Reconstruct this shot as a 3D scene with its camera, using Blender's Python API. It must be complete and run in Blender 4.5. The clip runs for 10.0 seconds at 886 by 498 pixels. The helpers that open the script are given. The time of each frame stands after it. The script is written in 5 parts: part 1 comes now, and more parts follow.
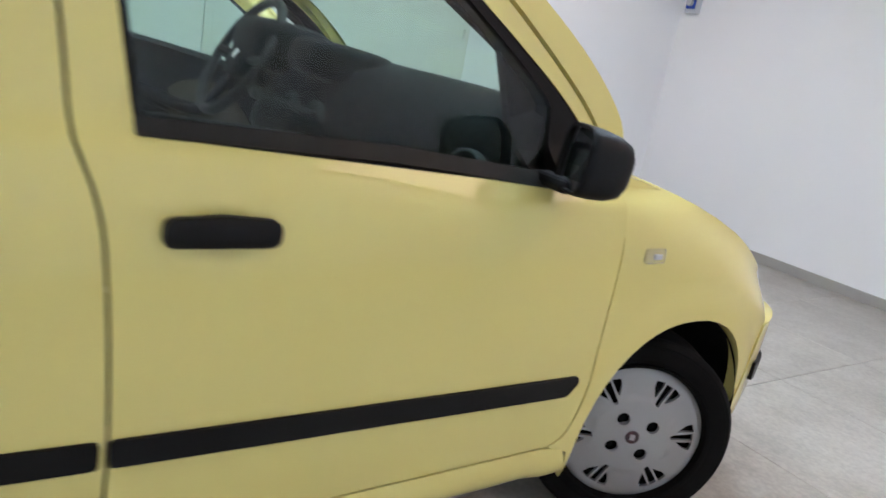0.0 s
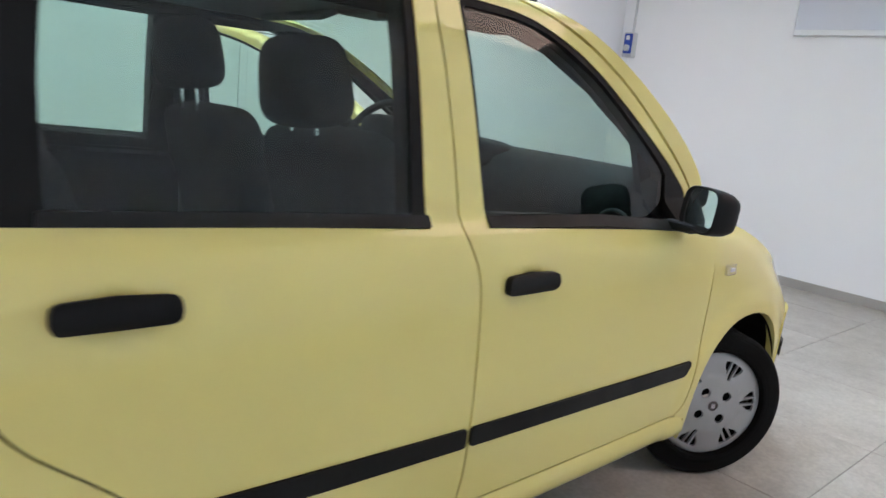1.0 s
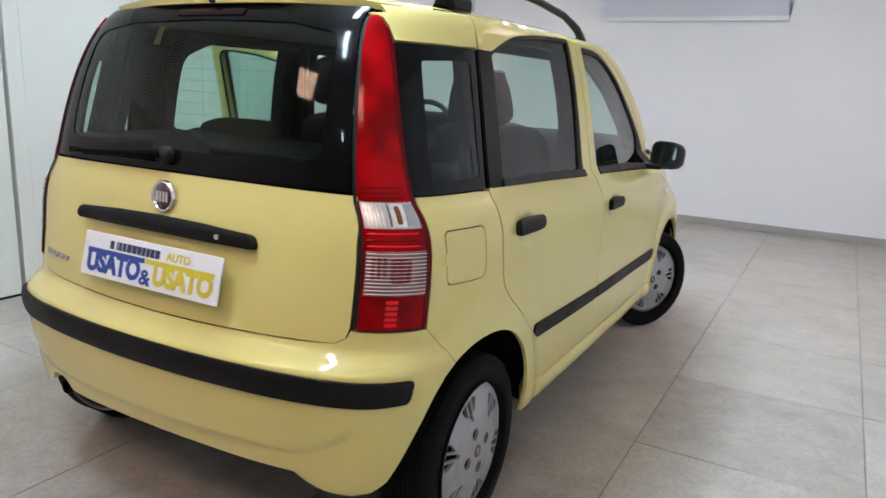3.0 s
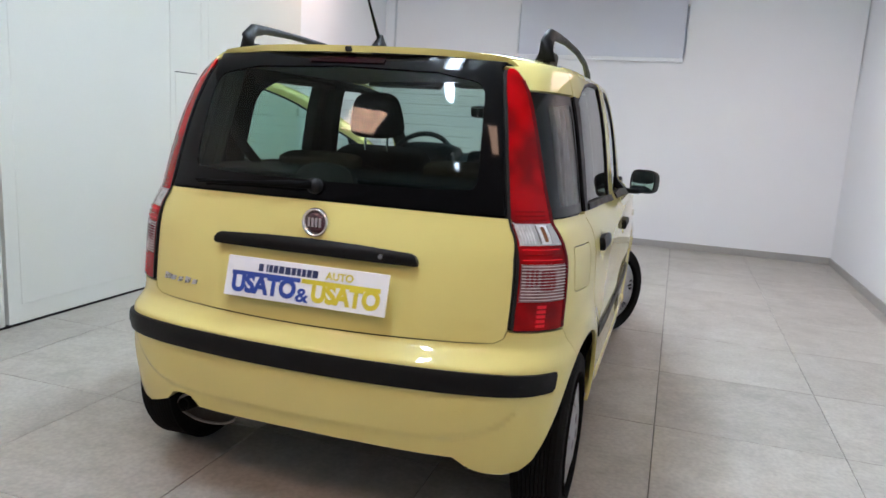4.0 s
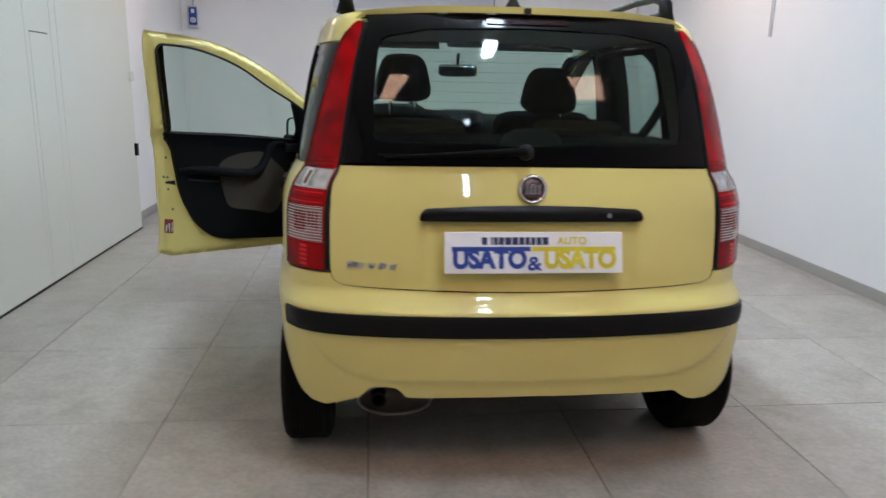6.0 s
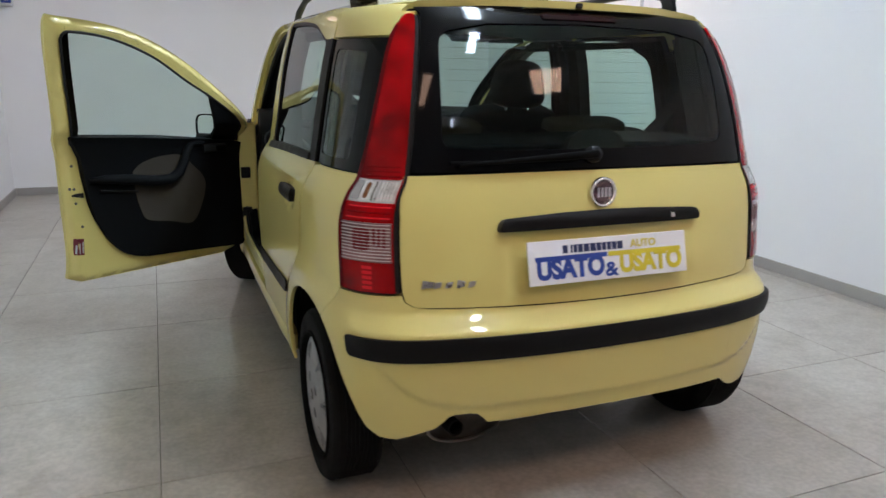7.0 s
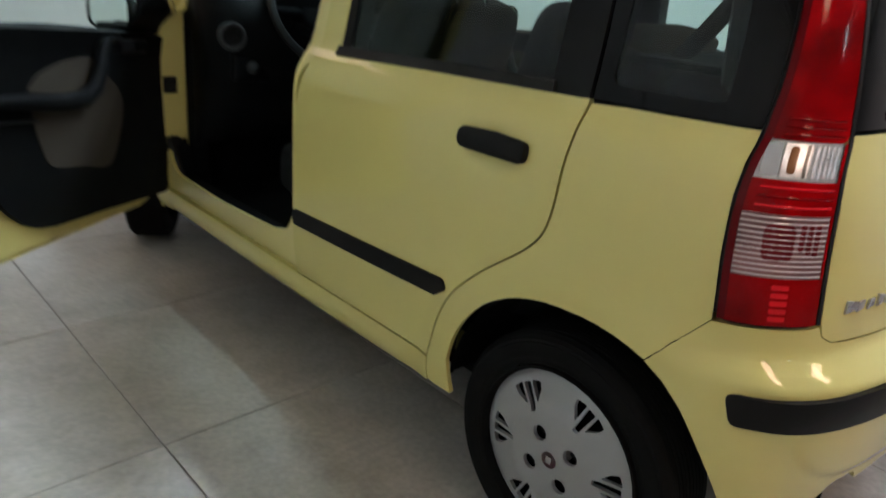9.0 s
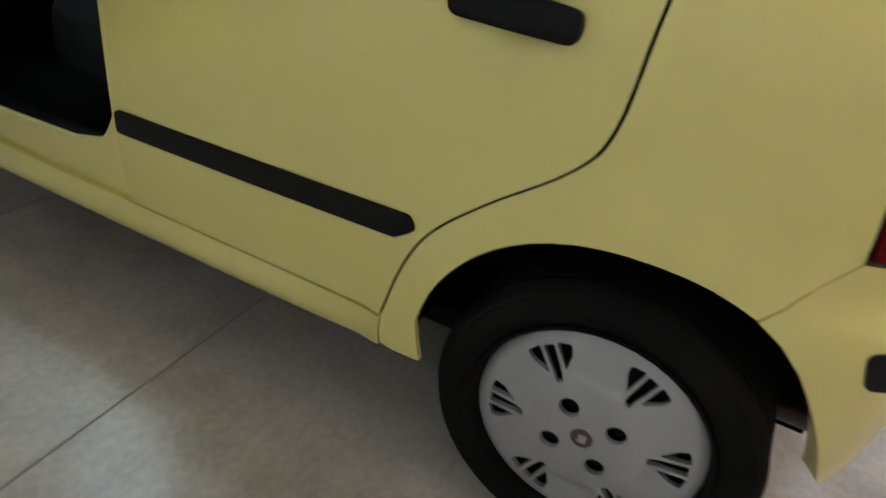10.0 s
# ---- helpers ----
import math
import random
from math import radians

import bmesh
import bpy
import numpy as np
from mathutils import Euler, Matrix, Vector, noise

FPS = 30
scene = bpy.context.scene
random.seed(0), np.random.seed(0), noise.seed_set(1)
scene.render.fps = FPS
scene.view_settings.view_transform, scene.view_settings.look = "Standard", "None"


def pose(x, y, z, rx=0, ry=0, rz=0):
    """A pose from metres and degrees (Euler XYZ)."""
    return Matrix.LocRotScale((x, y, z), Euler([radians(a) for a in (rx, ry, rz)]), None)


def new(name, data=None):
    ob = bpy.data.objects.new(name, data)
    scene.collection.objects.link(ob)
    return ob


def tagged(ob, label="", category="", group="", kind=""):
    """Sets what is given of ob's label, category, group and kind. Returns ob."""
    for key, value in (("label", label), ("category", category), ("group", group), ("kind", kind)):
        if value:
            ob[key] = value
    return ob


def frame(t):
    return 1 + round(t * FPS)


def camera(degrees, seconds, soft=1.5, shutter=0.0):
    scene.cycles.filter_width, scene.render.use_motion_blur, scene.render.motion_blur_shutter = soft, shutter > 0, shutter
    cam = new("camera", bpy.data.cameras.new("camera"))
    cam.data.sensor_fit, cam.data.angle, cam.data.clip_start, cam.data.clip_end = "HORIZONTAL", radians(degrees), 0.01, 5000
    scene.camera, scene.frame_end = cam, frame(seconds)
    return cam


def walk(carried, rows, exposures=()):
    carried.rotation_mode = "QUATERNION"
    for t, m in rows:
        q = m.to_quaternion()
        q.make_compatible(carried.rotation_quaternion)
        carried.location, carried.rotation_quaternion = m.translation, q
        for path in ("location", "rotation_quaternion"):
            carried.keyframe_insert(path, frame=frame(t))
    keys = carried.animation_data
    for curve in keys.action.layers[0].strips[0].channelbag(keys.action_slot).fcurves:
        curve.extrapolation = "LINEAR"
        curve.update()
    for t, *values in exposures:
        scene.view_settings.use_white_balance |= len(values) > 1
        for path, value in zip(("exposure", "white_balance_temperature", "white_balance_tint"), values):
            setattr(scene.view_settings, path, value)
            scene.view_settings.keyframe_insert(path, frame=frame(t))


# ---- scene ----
from mathutils.geometry import delaunay_2d_cdt

cam = camera(64.10, 10.0, soft=1.5, shutter=0.4)
EXPOSURES = [(0.0, 0.75, 5820, 14), (1.0, 0.72, 5820, 13), (2.5, 0.67, 5850, 14), (4.0, 0.64, 5830, 15), (5.0, 0.55, 5900, 15), (5.5, 0.34, 5930, 15), (6.0, 0.30, 5940, 15), (8.0, 0.42, 5920, 15), (8.5, 0.44, 5900, 13), (9.5, 0.26, 6060, 13), (9.75, 0.37, 6060, 14), (10.0, 0.58, 6060, 15)]
ROWS = [
    (0.0, 1.7368, 0.7973, 1.1454, 74.118, -10.304, 56.626),
    (0.5, 1.8019, 0.3507, 1.2046, 77.453, -8.561, 53.827),
    (1.0, 1.7628, -0.0612, 1.2198, 77.939, -6.083, 48.570),
    (1.5, 1.6937, -0.4602, 1.2266, 77.955, -6.192, 46.636),
    (1.6, 1.6917, -0.5637, 1.2242, 78.185, -6.226, 46.184),
    (2.0, 1.6983, -0.8967, 1.2388, 77.965, -6.142, 42.288),
    (2.5, 1.6447, -1.2784, 1.2286, 77.842, -2.921, 36.313),
    (2.7, 1.6172, -1.4230, 1.2438, 77.256, -2.904, 33.923),
    (3.8, 1.1291, -2.1557, 1.2696, 79.017, -1.819, 19.489),
    (3.9, 1.0609, -2.1992, 1.2692, 79.308, -2.699, 19.485),
    (4.0, 0.9949, -2.2407, 1.2664, 79.630, -3.251, 18.377),
    (4.5, 0.6679, -2.4217, 1.2518, 78.047, -4.370, 13.676),
    (5.0, 0.2917, -2.4773, 1.2331, 75.762, -1.807, 8.731),
    (5.5, -0.1212, -2.4846, 1.2239, 76.951, -2.045, 1.965),
    (6.0, -0.4781, -2.4167, 1.2390, 76.961, -1.209, -5.803),
    (6.1, -0.5556, -2.3877, 1.2444, 77.299, -0.312, -6.118),
    (6.2, -0.6313, -2.3564, 1.2486, 77.262, -1.349, -8.487),
    (7.3, -1.3312, -1.9099, 1.2770, 75.988, -0.614, -24.636),
    (7.5, -1.4256, -1.7794, 1.2731, 77.159, -1.444, -26.612),
    (7.8, -1.5591, -1.5868, 1.2853, 77.133, -2.060, -30.153),
    (8.0, -1.6498, -1.4527, 1.2778, 77.347, -1.180, -32.341),
    (8.2, -1.7215, -1.3098, 1.2731, 74.893, -2.404, -33.984),
    (8.5, -1.7781, -1.0677, 1.2515, 72.989, -1.651, -36.497),
    (8.6, -1.7886, -0.9922, 1.2443, 73.193, -1.261, -37.489),
    (9.0, -1.8130, -0.6748, 1.1920, 68.466, -4.981, -42.877),
    (9.5, -1.7637, -0.3363, 1.1358, 60.355, -9.368, -55.815),
    (10.0, -1.6298, -0.0539, 1.0897, 57.381, -8.277, -62.623),
]
walk(cam, [(t, pose(*r)) for t, *r in ROWS], EXPOSURES)


# ---------- world and light ----------
world = bpy.data.worlds.new("world")
scene.world = world
world.use_nodes = True
sky = world.node_tree.nodes.new("ShaderNodeTexSky")
sky.sky_type, sky.sun_disc, sky.sun_elevation, sky.sun_rotation = "NISHITA", False, radians(40), radians(200)
world.node_tree.nodes["Background"].inputs["Strength"].default_value = 0.08
world.node_tree.links.new(sky.outputs[0], world.node_tree.nodes["Background"].inputs["Color"])
WHITE_LED, WARM_LED = 71.0, 12.0
CEILING = 2.75
# SOUTH: an unseen closing wall, set far off so little light bounces back
WEST, EAST, NORTH, SOUTH = -2.52, 2.62, 5.95, -11.0


# ---------- materials ----------
def material(name, colour, rough=.5, metal=0.0, coat=0.0, scale=6.0, change=.08, bump=0.0, fine=90.0, spec=.5, rough_change=.08, coat_rough=.04):
    """A Principled surface with colour and gloss varied at two scales and a fine relief."""
    m = bpy.data.materials.new(name)
    m.use_nodes = True
    n, l = m.node_tree.nodes, m.node_tree.links
    b = n["Principled BSDF"]
    b.inputs["Metallic"].default_value = metal
    b.inputs["Coat Weight"].default_value = coat
    b.inputs["Coat Roughness"].default_value = coat_rough
    b.inputs["Specular IOR Level"].default_value = spec
    co = n.new("ShaderNodeTexCoord")
    big, small = n.new("ShaderNodeTexNoise"), n.new("ShaderNodeTexNoise")
    big.inputs["Scale"].default_value, big.inputs["Detail"].default_value = scale, 5
    small.inputs["Scale"].default_value, small.inputs["Detail"].default_value = fine, 3
    for t in (big, small):
        l.new(co.outputs["Object"], t.inputs["Vector"])
    mix = n.new("ShaderNodeMath")
    mix.operation = "MULTIPLY_ADD"
    mix.inputs[1].default_value = .35
    l.new(small.outputs["Fac"], mix.inputs[0])
    l.new(big.outputs["Fac"], mix.inputs[2])
    ramp = n.new("ShaderNodeMapRange")
    ramp.inputs["From Min"].default_value, ramp.inputs["From Max"].default_value = .35, 1.0
    ramp.inputs["To Min"].default_value, ramp.inputs["To Max"].default_value = 1 - change, 1 + change
    l.new(mix.outputs[0], ramp.inputs["Value"])
    tint = n.new("ShaderNodeVectorMath")
    tint.operation = "SCALE"
    tint.inputs[0].default_value = colour
    l.new(ramp.outputs[0], tint.inputs["Scale"])
    l.new(tint.outputs[0], b.inputs["Base Color"])
    gloss = n.new("ShaderNodeMapRange")
    gloss.inputs["From Min"].default_value, gloss.inputs["From Max"].default_value = .3, .7
    gloss.inputs["To Min"].default_value, gloss.inputs["To Max"].default_value = max(.02, rough - rough_change), min(1, rough + rough_change)
    l.new(big.outputs["Fac"], gloss.inputs["Value"])
    l.new(gloss.outputs[0], b.inputs["Roughness"])
    if bump:
        bp = n.new("ShaderNodeBump")
        bp.inputs["Strength"].default_value, bp.inputs["Distance"].default_value = bump, .002
        l.new(small.outputs["Fac"], bp.inputs["Height"])
        l.new(bp.outputs[0], b.inputs["Normal"])
    return m


def pane_material(name, tint, base=.030, gloss_rough=.0, power=4.2):
    """Thin tinted glass: lets light straight through and mirrors by Fresnel."""
    m = bpy.data.materials.new(name)
    m.use_nodes = True
    n, l = m.node_tree.nodes, m.node_tree.links
    n.remove(n["Principled BSDF"])
    fres, lift, clear, shine, mix = n.new("ShaderNodeLayerWeight"), n.new("ShaderNodeMath"), n.new("ShaderNodeBsdfTransparent"), n.new("ShaderNodeBsdfGlossy"), n.new("ShaderNodeMixShader")
    fres.inputs["Blend"].default_value = .5
    rise = n.new("ShaderNodeMath")
    rise.operation, rise.inputs[1].default_value = "POWER", power
    lift.operation, lift.inputs[1].default_value, lift.inputs[2].default_value = "MULTIPLY_ADD", .92, base
    l.new(fres.outputs["Facing"], rise.inputs[0])
    l.new(rise.outputs[0], lift.inputs[0])
    clear.inputs["Color"].default_value = (*tint, 1)
    shine.inputs["Roughness"].default_value = gloss_rough
    l.new(lift.outputs[0], mix.inputs[0])
    l.new(clear.outputs[0], mix.inputs[1])
    l.new(shine.outputs[0], mix.inputs[2])
    l.new(mix.outputs[0], n["Material Output"].inputs["Surface"])
    return m


def glow_material(name, colour, strength):
    m = bpy.data.materials.new(name)
    m.use_nodes = True
    b = m.node_tree.nodes["Principled BSDF"]
    b.inputs["Base Color"].default_value = (.8, .8, .8, 1)
    b.inputs["Emission Color"].default_value = (*colour, 1)
    b.inputs["Emission Strength"].default_value = strength
    return m


def lens_material(name, colour, rough=.06, weight=.55, streak=0.0):
    """Moulded lamp plastic: part clear, part coloured, glossy, with a fine ribbed relief."""
    m = bpy.data.materials.new(name)
    m.use_nodes = True
    n, l = m.node_tree.nodes, m.node_tree.links
    b = n["Principled BSDF"]
    b.inputs["Base Color"].default_value = (*colour, 1)
    b.inputs["Roughness"].default_value = rough
    b.inputs["Transmission Weight"].default_value = weight
    b.inputs["Coat Weight"].default_value = .10
    b.inputs["Coat Roughness"].default_value = .02
    b.inputs["IOR"].default_value = 1.20
    if streak:
        # random darker patches in the colour stand in for shaded pockets inside the lens
        pos, cell, steps = n.new("ShaderNodeTexCoord"), n.new("ShaderNodeTexNoise"), n.new("ShaderNodeValToRGB")
        cell.inputs["Scale"].default_value, cell.inputs["Detail"].default_value = 11, 1
        steps.color_ramp.elements[0].position, steps.color_ramp.elements[0].color = .36, (*(c * (1 - streak) for c in colour), 1)
        steps.color_ramp.elements[1].position, steps.color_ramp.elements[1].color = .62, (*colour, 1)
        l.new(pos.outputs["Object"], cell.inputs["Vector"])
        l.new(cell.outputs["Fac"], steps.inputs["Fac"])
        l.new(steps.outputs["Color"], b.inputs["Base Color"])
    co, wave, bp = n.new("ShaderNodeTexCoord"), n.new("ShaderNodeTexWave"), n.new("ShaderNodeBump")
    wave.bands_direction = "Z"
    wave.inputs["Scale"].default_value, wave.inputs["Distortion"].default_value = 45, 1.0
    bp.inputs["Strength"].default_value, bp.inputs["Distance"].default_value = .05, .001
    l.new(co.outputs["Object"], wave.inputs["Vector"])
    l.new(wave.outputs["Fac"], bp.inputs["Height"])
    l.new(bp.outputs[0], b.inputs["Normal"])
    return m


def tile_material():
    """Beige-grey porcelain with cloudy marbling, each tile a little different."""
    m = bpy.data.materials.new("porcelain_tile")
    m.use_nodes = True
    n, l = m.node_tree.nodes, m.node_tree.links
    b = n["Principled BSDF"]
    geo, info = n.new("ShaderNodeNewGeometry"), n.new("ShaderNodeObjectInfo")
    add = n.new("ShaderNodeVectorMath")
    add.operation = "MULTIPLY_ADD"
    add.inputs[1].default_value = (37, 17, 5)
    l.new(info.outputs["Random"], add.inputs[0])
    l.new(geo.outputs["Position"], add.inputs[2])
    cloud, spot, grain = n.new("ShaderNodeTexNoise"), n.new("ShaderNodeTexNoise"), n.new("ShaderNodeTexNoise")
    for t, s, d in ((cloud, 2.6, 6), (spot, 11, 5), (grain, 160, 2)):
        t.inputs["Scale"].default_value, t.inputs["Detail"].default_value = s, d
        l.new(add.outputs[0], t.inputs["Vector"])
    cloud.inputs["Distortion"].default_value = .8
    ramp = n.new("ShaderNodeValToRGB")
    ramp.color_ramp.elements[0].position, ramp.color_ramp.elements[0].color = .30, (.322, .296, .255, 1)
    ramp.color_ramp.elements[1].position, ramp.color_ramp.elements[1].color = .72, (.50, .478, .434, 1)
    mid = ramp.color_ramp.elements.new(.5)
    mid.color = (.416, .390, .345, 1)
    sm = n.new("ShaderNodeMath")
    sm.operation = "MULTIPLY_ADD"
    sm.inputs[1].default_value = .45
    l.new(spot.outputs["Fac"], sm.inputs[0])
    half = n.new("ShaderNodeMath")
    half.operation = "MULTIPLY"
    half.inputs[1].default_value = .56
    l.new(cloud.outputs["Fac"], half.inputs[0])
    l.new(half.outputs[0], sm.inputs[2])
    l.new(sm.outputs[0], ramp.inputs["Fac"])
    vary = n.new("ShaderNodeMapRange")
    vary.inputs["To Min"].default_value, vary.inputs["To Max"].default_value = .94, 1.05
    l.new(info.outputs["Random"], vary.inputs["Value"])
    speck = n.new("ShaderNodeTexNoise")
    speck.inputs["Scale"].default_value, speck.inputs["Detail"].default_value = 55, 4
    l.new(add.outputs[0], speck.inputs["Vector"])
    dots = n.new("ShaderNodeMapRange")
    dots.inputs["From Min"].default_value, dots.inputs["From Max"].default_value = .35, .65
    dots.inputs["To Min"].default_value, dots.inputs["To Max"].default_value = .90, 1.08
    l.new(speck.outputs["Fac"], dots.inputs["Value"])
    both = n.new("ShaderNodeMath")
    both.operation = "MULTIPLY"
    l.new(vary.outputs[0], both.inputs[0])
    l.new(dots.outputs[0], both.inputs[1])
    sc = n.new("ShaderNodeVectorMath")
    sc.operation = "SCALE"
    l.new(ramp.outputs["Color"], sc.inputs[0])
    l.new(both.outputs[0], sc.inputs["Scale"])
    l.new(sc.outputs[0], b.inputs["Base Color"])
    rg = n.new("ShaderNodeMapRange")
    rg.inputs["From Min"].default_value, rg.inputs["From Max"].default_value = .3, .7
    rg.inputs["To Min"].default_value, rg.inputs["To Max"].default_value = .29, .33
    l.new(spot.outputs["Fac"], rg.inputs["Value"])
    l.new(rg.outputs[0], b.inputs["Roughness"])
    bp = n.new("ShaderNodeBump")
    bp.inputs["Strength"].default_value, bp.inputs["Distance"].default_value = .08, .001
    l.new(grain.outputs["Fac"], bp.inputs["Height"])
    l.new(bp.outputs[0], b.inputs["Normal"])
    return m


PAINT = material("pastel_yellow_paint", (.685, .598, .200), rough=.5, spec=.12, coat=1.0, scale=1.5, change=.02, fine=900, bump=.02, coat_rough=.03, rough_change=.04)
JAMB = material("yellow_jamb_paint", (.70, .60, .20), rough=.38, coat=.5, scale=4, change=.06, fine=400)
TRIM = material("black_textured_plastic", (.005, .005, .0055), rough=.5, spec=.17, scale=8, change=.15, bump=.15, fine=700)
FRIT = material("black_gloss_band", (.003, .003, .0035), rough=.06, spec=.16, scale=5, change=.1, fine=300)
RUBBER = material("tyre_rubber", (.0045, .0045, .0045), rough=.85, spec=.15, scale=14, change=.2, bump=.2, fine=260)
SEAL = material("black_rubber_seal", (.006, .006, .006), rough=.55, spec=.3, scale=12, change=.1)
MATT = material("matt_black_metal", (.003, .003, .003), rough=.75, spec=.06, scale=20, change=.1)
DARK = material("dark_underbody", (.006, .006, .006), rough=.9, spec=.1, scale=9, change=.25)
CLOTH = material("dark_grey_seat_fabric", (.012, .0125, .014), rough=.92, spec=.2, scale=20, change=.15, bump=.5, fine=500)
CABIN_GREY = material("grey_cabin_plastic", (.045, .047, .046), rough=.7, spec=.2, scale=12, change=.08, bump=.2, fine=500)
CLOTH_BEIGE = material("beige_grey_fabric", (.055, .047, .036), rough=.92, spec=.2, scale=20, change=.1, bump=.5, fine=500)
DASH = material("charcoal_dashboard_plastic", (.006, .0065, .007), rough=.6, spec=.07, scale=12, change=.12, bump=.2, fine=500)
LINING = material("grey_headliner", (.13, .135, .13), rough=.95, scale=14, change=.05, bump=.2, fine=400)
CAP = material("silver_hubcap_plastic", (.35, .352, .355), rough=.42, metal=.3, scale=10, change=.05, fine=600)
CHROME = material("chrome", (.80, .80, .82), rough=.1, metal=1, scale=20, change=.03)
DARK_STEEL = material("dark_exhaust_steel", (.05, .043, .036), rough=.45, metal=.7, scale=20, change=.3)
STEEL = material("stained_exhaust_steel", (.17, .155, .14), rough=.35, metal=1, scale=20, change=.3)
SCRIPT = material("grey_chrome_script", (.46, .46, .48), rough=.30, metal=.75, scale=40, change=.2)
MIRROR = material("mirror_silver", (.85, .87, .88), rough=.01, metal=1, scale=3, change=.01, rough_change=0)
GLASS = pane_material("green_tinted_glass", (.68, .81, .765), .034)
GLASS_SCREEN = pane_material("green_tinted_windscreen", (.72, .83, .79), .015, power=6.5)
GLASS_REAR = pane_material("green_tinted_tailgate_glass", (.60, .75, .70))
CLEAR = pane_material("window_glass", (.9, .93, .92))
LENS_RED = lens_material("red_lamp_lens", (.42, .0008, .0025), weight=.06, streak=.58)
LENS_DEEP = lens_material("deep_red_lamp_lens", (.33, .0008, .002), weight=.06, streak=.5)
LENS_EDGE = lens_material("dark_red_lens_edge", (.11, .001, .003), weight=.06)
LENS_RIB = lens_material("shaded_red_rib", (.25, .0008, .002), weight=.06)
LENS_BRAKE = lens_material("dark_brake_lens", (.014, .003, .004), weight=.1)
LENS_CLEAR = lens_material("clear_lamp_lens", (.95, .95, .95), weight=.82)
RIB = material("white_lens_rib", (.40, .39, .39), rough=.12, coat=.6, scale=30, change=.05)
RIB_PINK = material("pinkish_lens_rib", (.66, .56, .56), rough=.12, coat=.6, scale=30, change=.08)
LENS_REVERSE = lens_material("pinkish_reverse_lens", (.56, .30, .31), weight=.5, streak=.5)
REFLECTOR = material("lamp_reflector_silver", (.85, .85, .86), rough=.35, metal=.8, scale=40, change=.3, bump=.15, fine=160)
LENS_AMBER = lens_material("amber_bulb", (.27, .11, .045), weight=.3)
LENS_PINK = lens_material("pink_clear_lamp_lens", (.17, .020, .024), weight=.10)
# brighter red that paints glints onto facets and ribs of the same red plastic
LENS_GLINT = lens_material("painted_red_glint", (.78, .014, .022), weight=.05)
BADGE_RED = material("dark_red_enamel", (.05, .010, .022), rough=.15, coat=1, scale=30, change=.1)
PLATE = material("white_dealer_plate", (.80, .80, .82), rough=.35, scale=6, change=.02)
INK_BLUE = material("blue_print", (.025, .06, .30), rough=.4, scale=20, change=.05)
INK_YELLOW = material("mustard_print", (.62, .52, .035), rough=.4, scale=20, change=.05)
INK_DARK = material("navy_print", (.02, .03, .10), rough=.4, scale=20, change=.05)
STICKER_RED = material("red_sticker", (.16, .012, .022), rough=.4, scale=20, change=.1)
WALL = material("white_wall_paint", (.835, .835, .85), rough=.85, scale=1.6, change=.018, bump=.25, fine=220)
PANEL = material("cream_panel_paint", (.685, .68, .62), rough=.6, scale=1.2, change=.02, bump=.05, fine=60)
CEIL = material("white_ceiling_paint", (.76, .76, .76), rough=.9, scale=2, change=.02)
SKIRT = material("grey_skirting_tile", (.36, .345, .325), rough=.4, scale=5, change=.08)
GROUT = material("dark_grout", (.16, .15, .135), rough=.9, scale=20, change=.15)
BLIND = material("grey_white_roller_blind", (.66, .68, .75), rough=.9, scale=3, change=.02, bump=.3, fine=600)
ALU = material("white_aluminium", (.78, .79, .82), rough=.35, scale=5, change=.02)
PLASTIC_GREY = material("light_grey_plastic", (.55, .56, .58), rough=.45, scale=10, change=.04)
PLASTIC_BLUE = material("blue_socket_plastic", (.012, .05, .34), rough=.35, scale=10, change=.08)
TILE = tile_material()
LED_WHITE = glow_material("white_led", (.80, .94, 1.0), WHITE_LED)
LED_DIM = glow_material("dim_white_led", (.80, .94, 1.0), .45 * WHITE_LED)
LED_WARM = glow_material("warm_led", (1, .62, .40), WARM_LED)
LED_SOFT = glow_material("soft_warm_led", (1, .68, .50), 2.4)


# ---------- mesh helpers ----------
def part(name, data, mat, parent=None, label="", smooth=False):
    """Links a bmesh or mesh as one object under its thing."""
    if isinstance(data, bmesh.types.BMesh):
        bmesh.ops.recalc_face_normals(data, faces=data.faces)
        me = bpy.data.meshes.new(name)
        data.to_mesh(me)
        data.free()
        if smooth:
            for p in me.polygons:
                p.use_smooth = True
    else:
        me = data
    if mat and not me.materials:
        me.materials.append(mat)
    ob = new(name, me)
    if parent:
        ob.parent = parent
    if label:
        ob["label"] = label
    return ob


def block(bm, x0, x1, y0, y1, z0, z1, bevel=0.0, m=None, seg=2):
    """A box, its edges rounded, added to bm."""
    made = bmesh.ops.create_cube(bm, size=1, matrix=(m or Matrix()) @ Matrix.Translation(((x0 + x1) / 2, (y0 + y1) / 2, (z0 + z1) / 2)) @ Matrix.Diagonal((abs(x1 - x0), abs(y1 - y0), abs(z1 - z0), 1)))
    if bevel:
        edges = list({e for v in made["verts"] for e in v.link_edges})
        bmesh.ops.bevel(bm, geom=edges, offset=bevel, segments=seg, affect="EDGES", profile=.5)
    return bm


def box(x0, x1, y0, y1, z0, z1, bevel=0.0, m=None, seg=2):
    return block(bmesh.new(), x0, x1, y0, y1, z0, z1, bevel, m, seg)


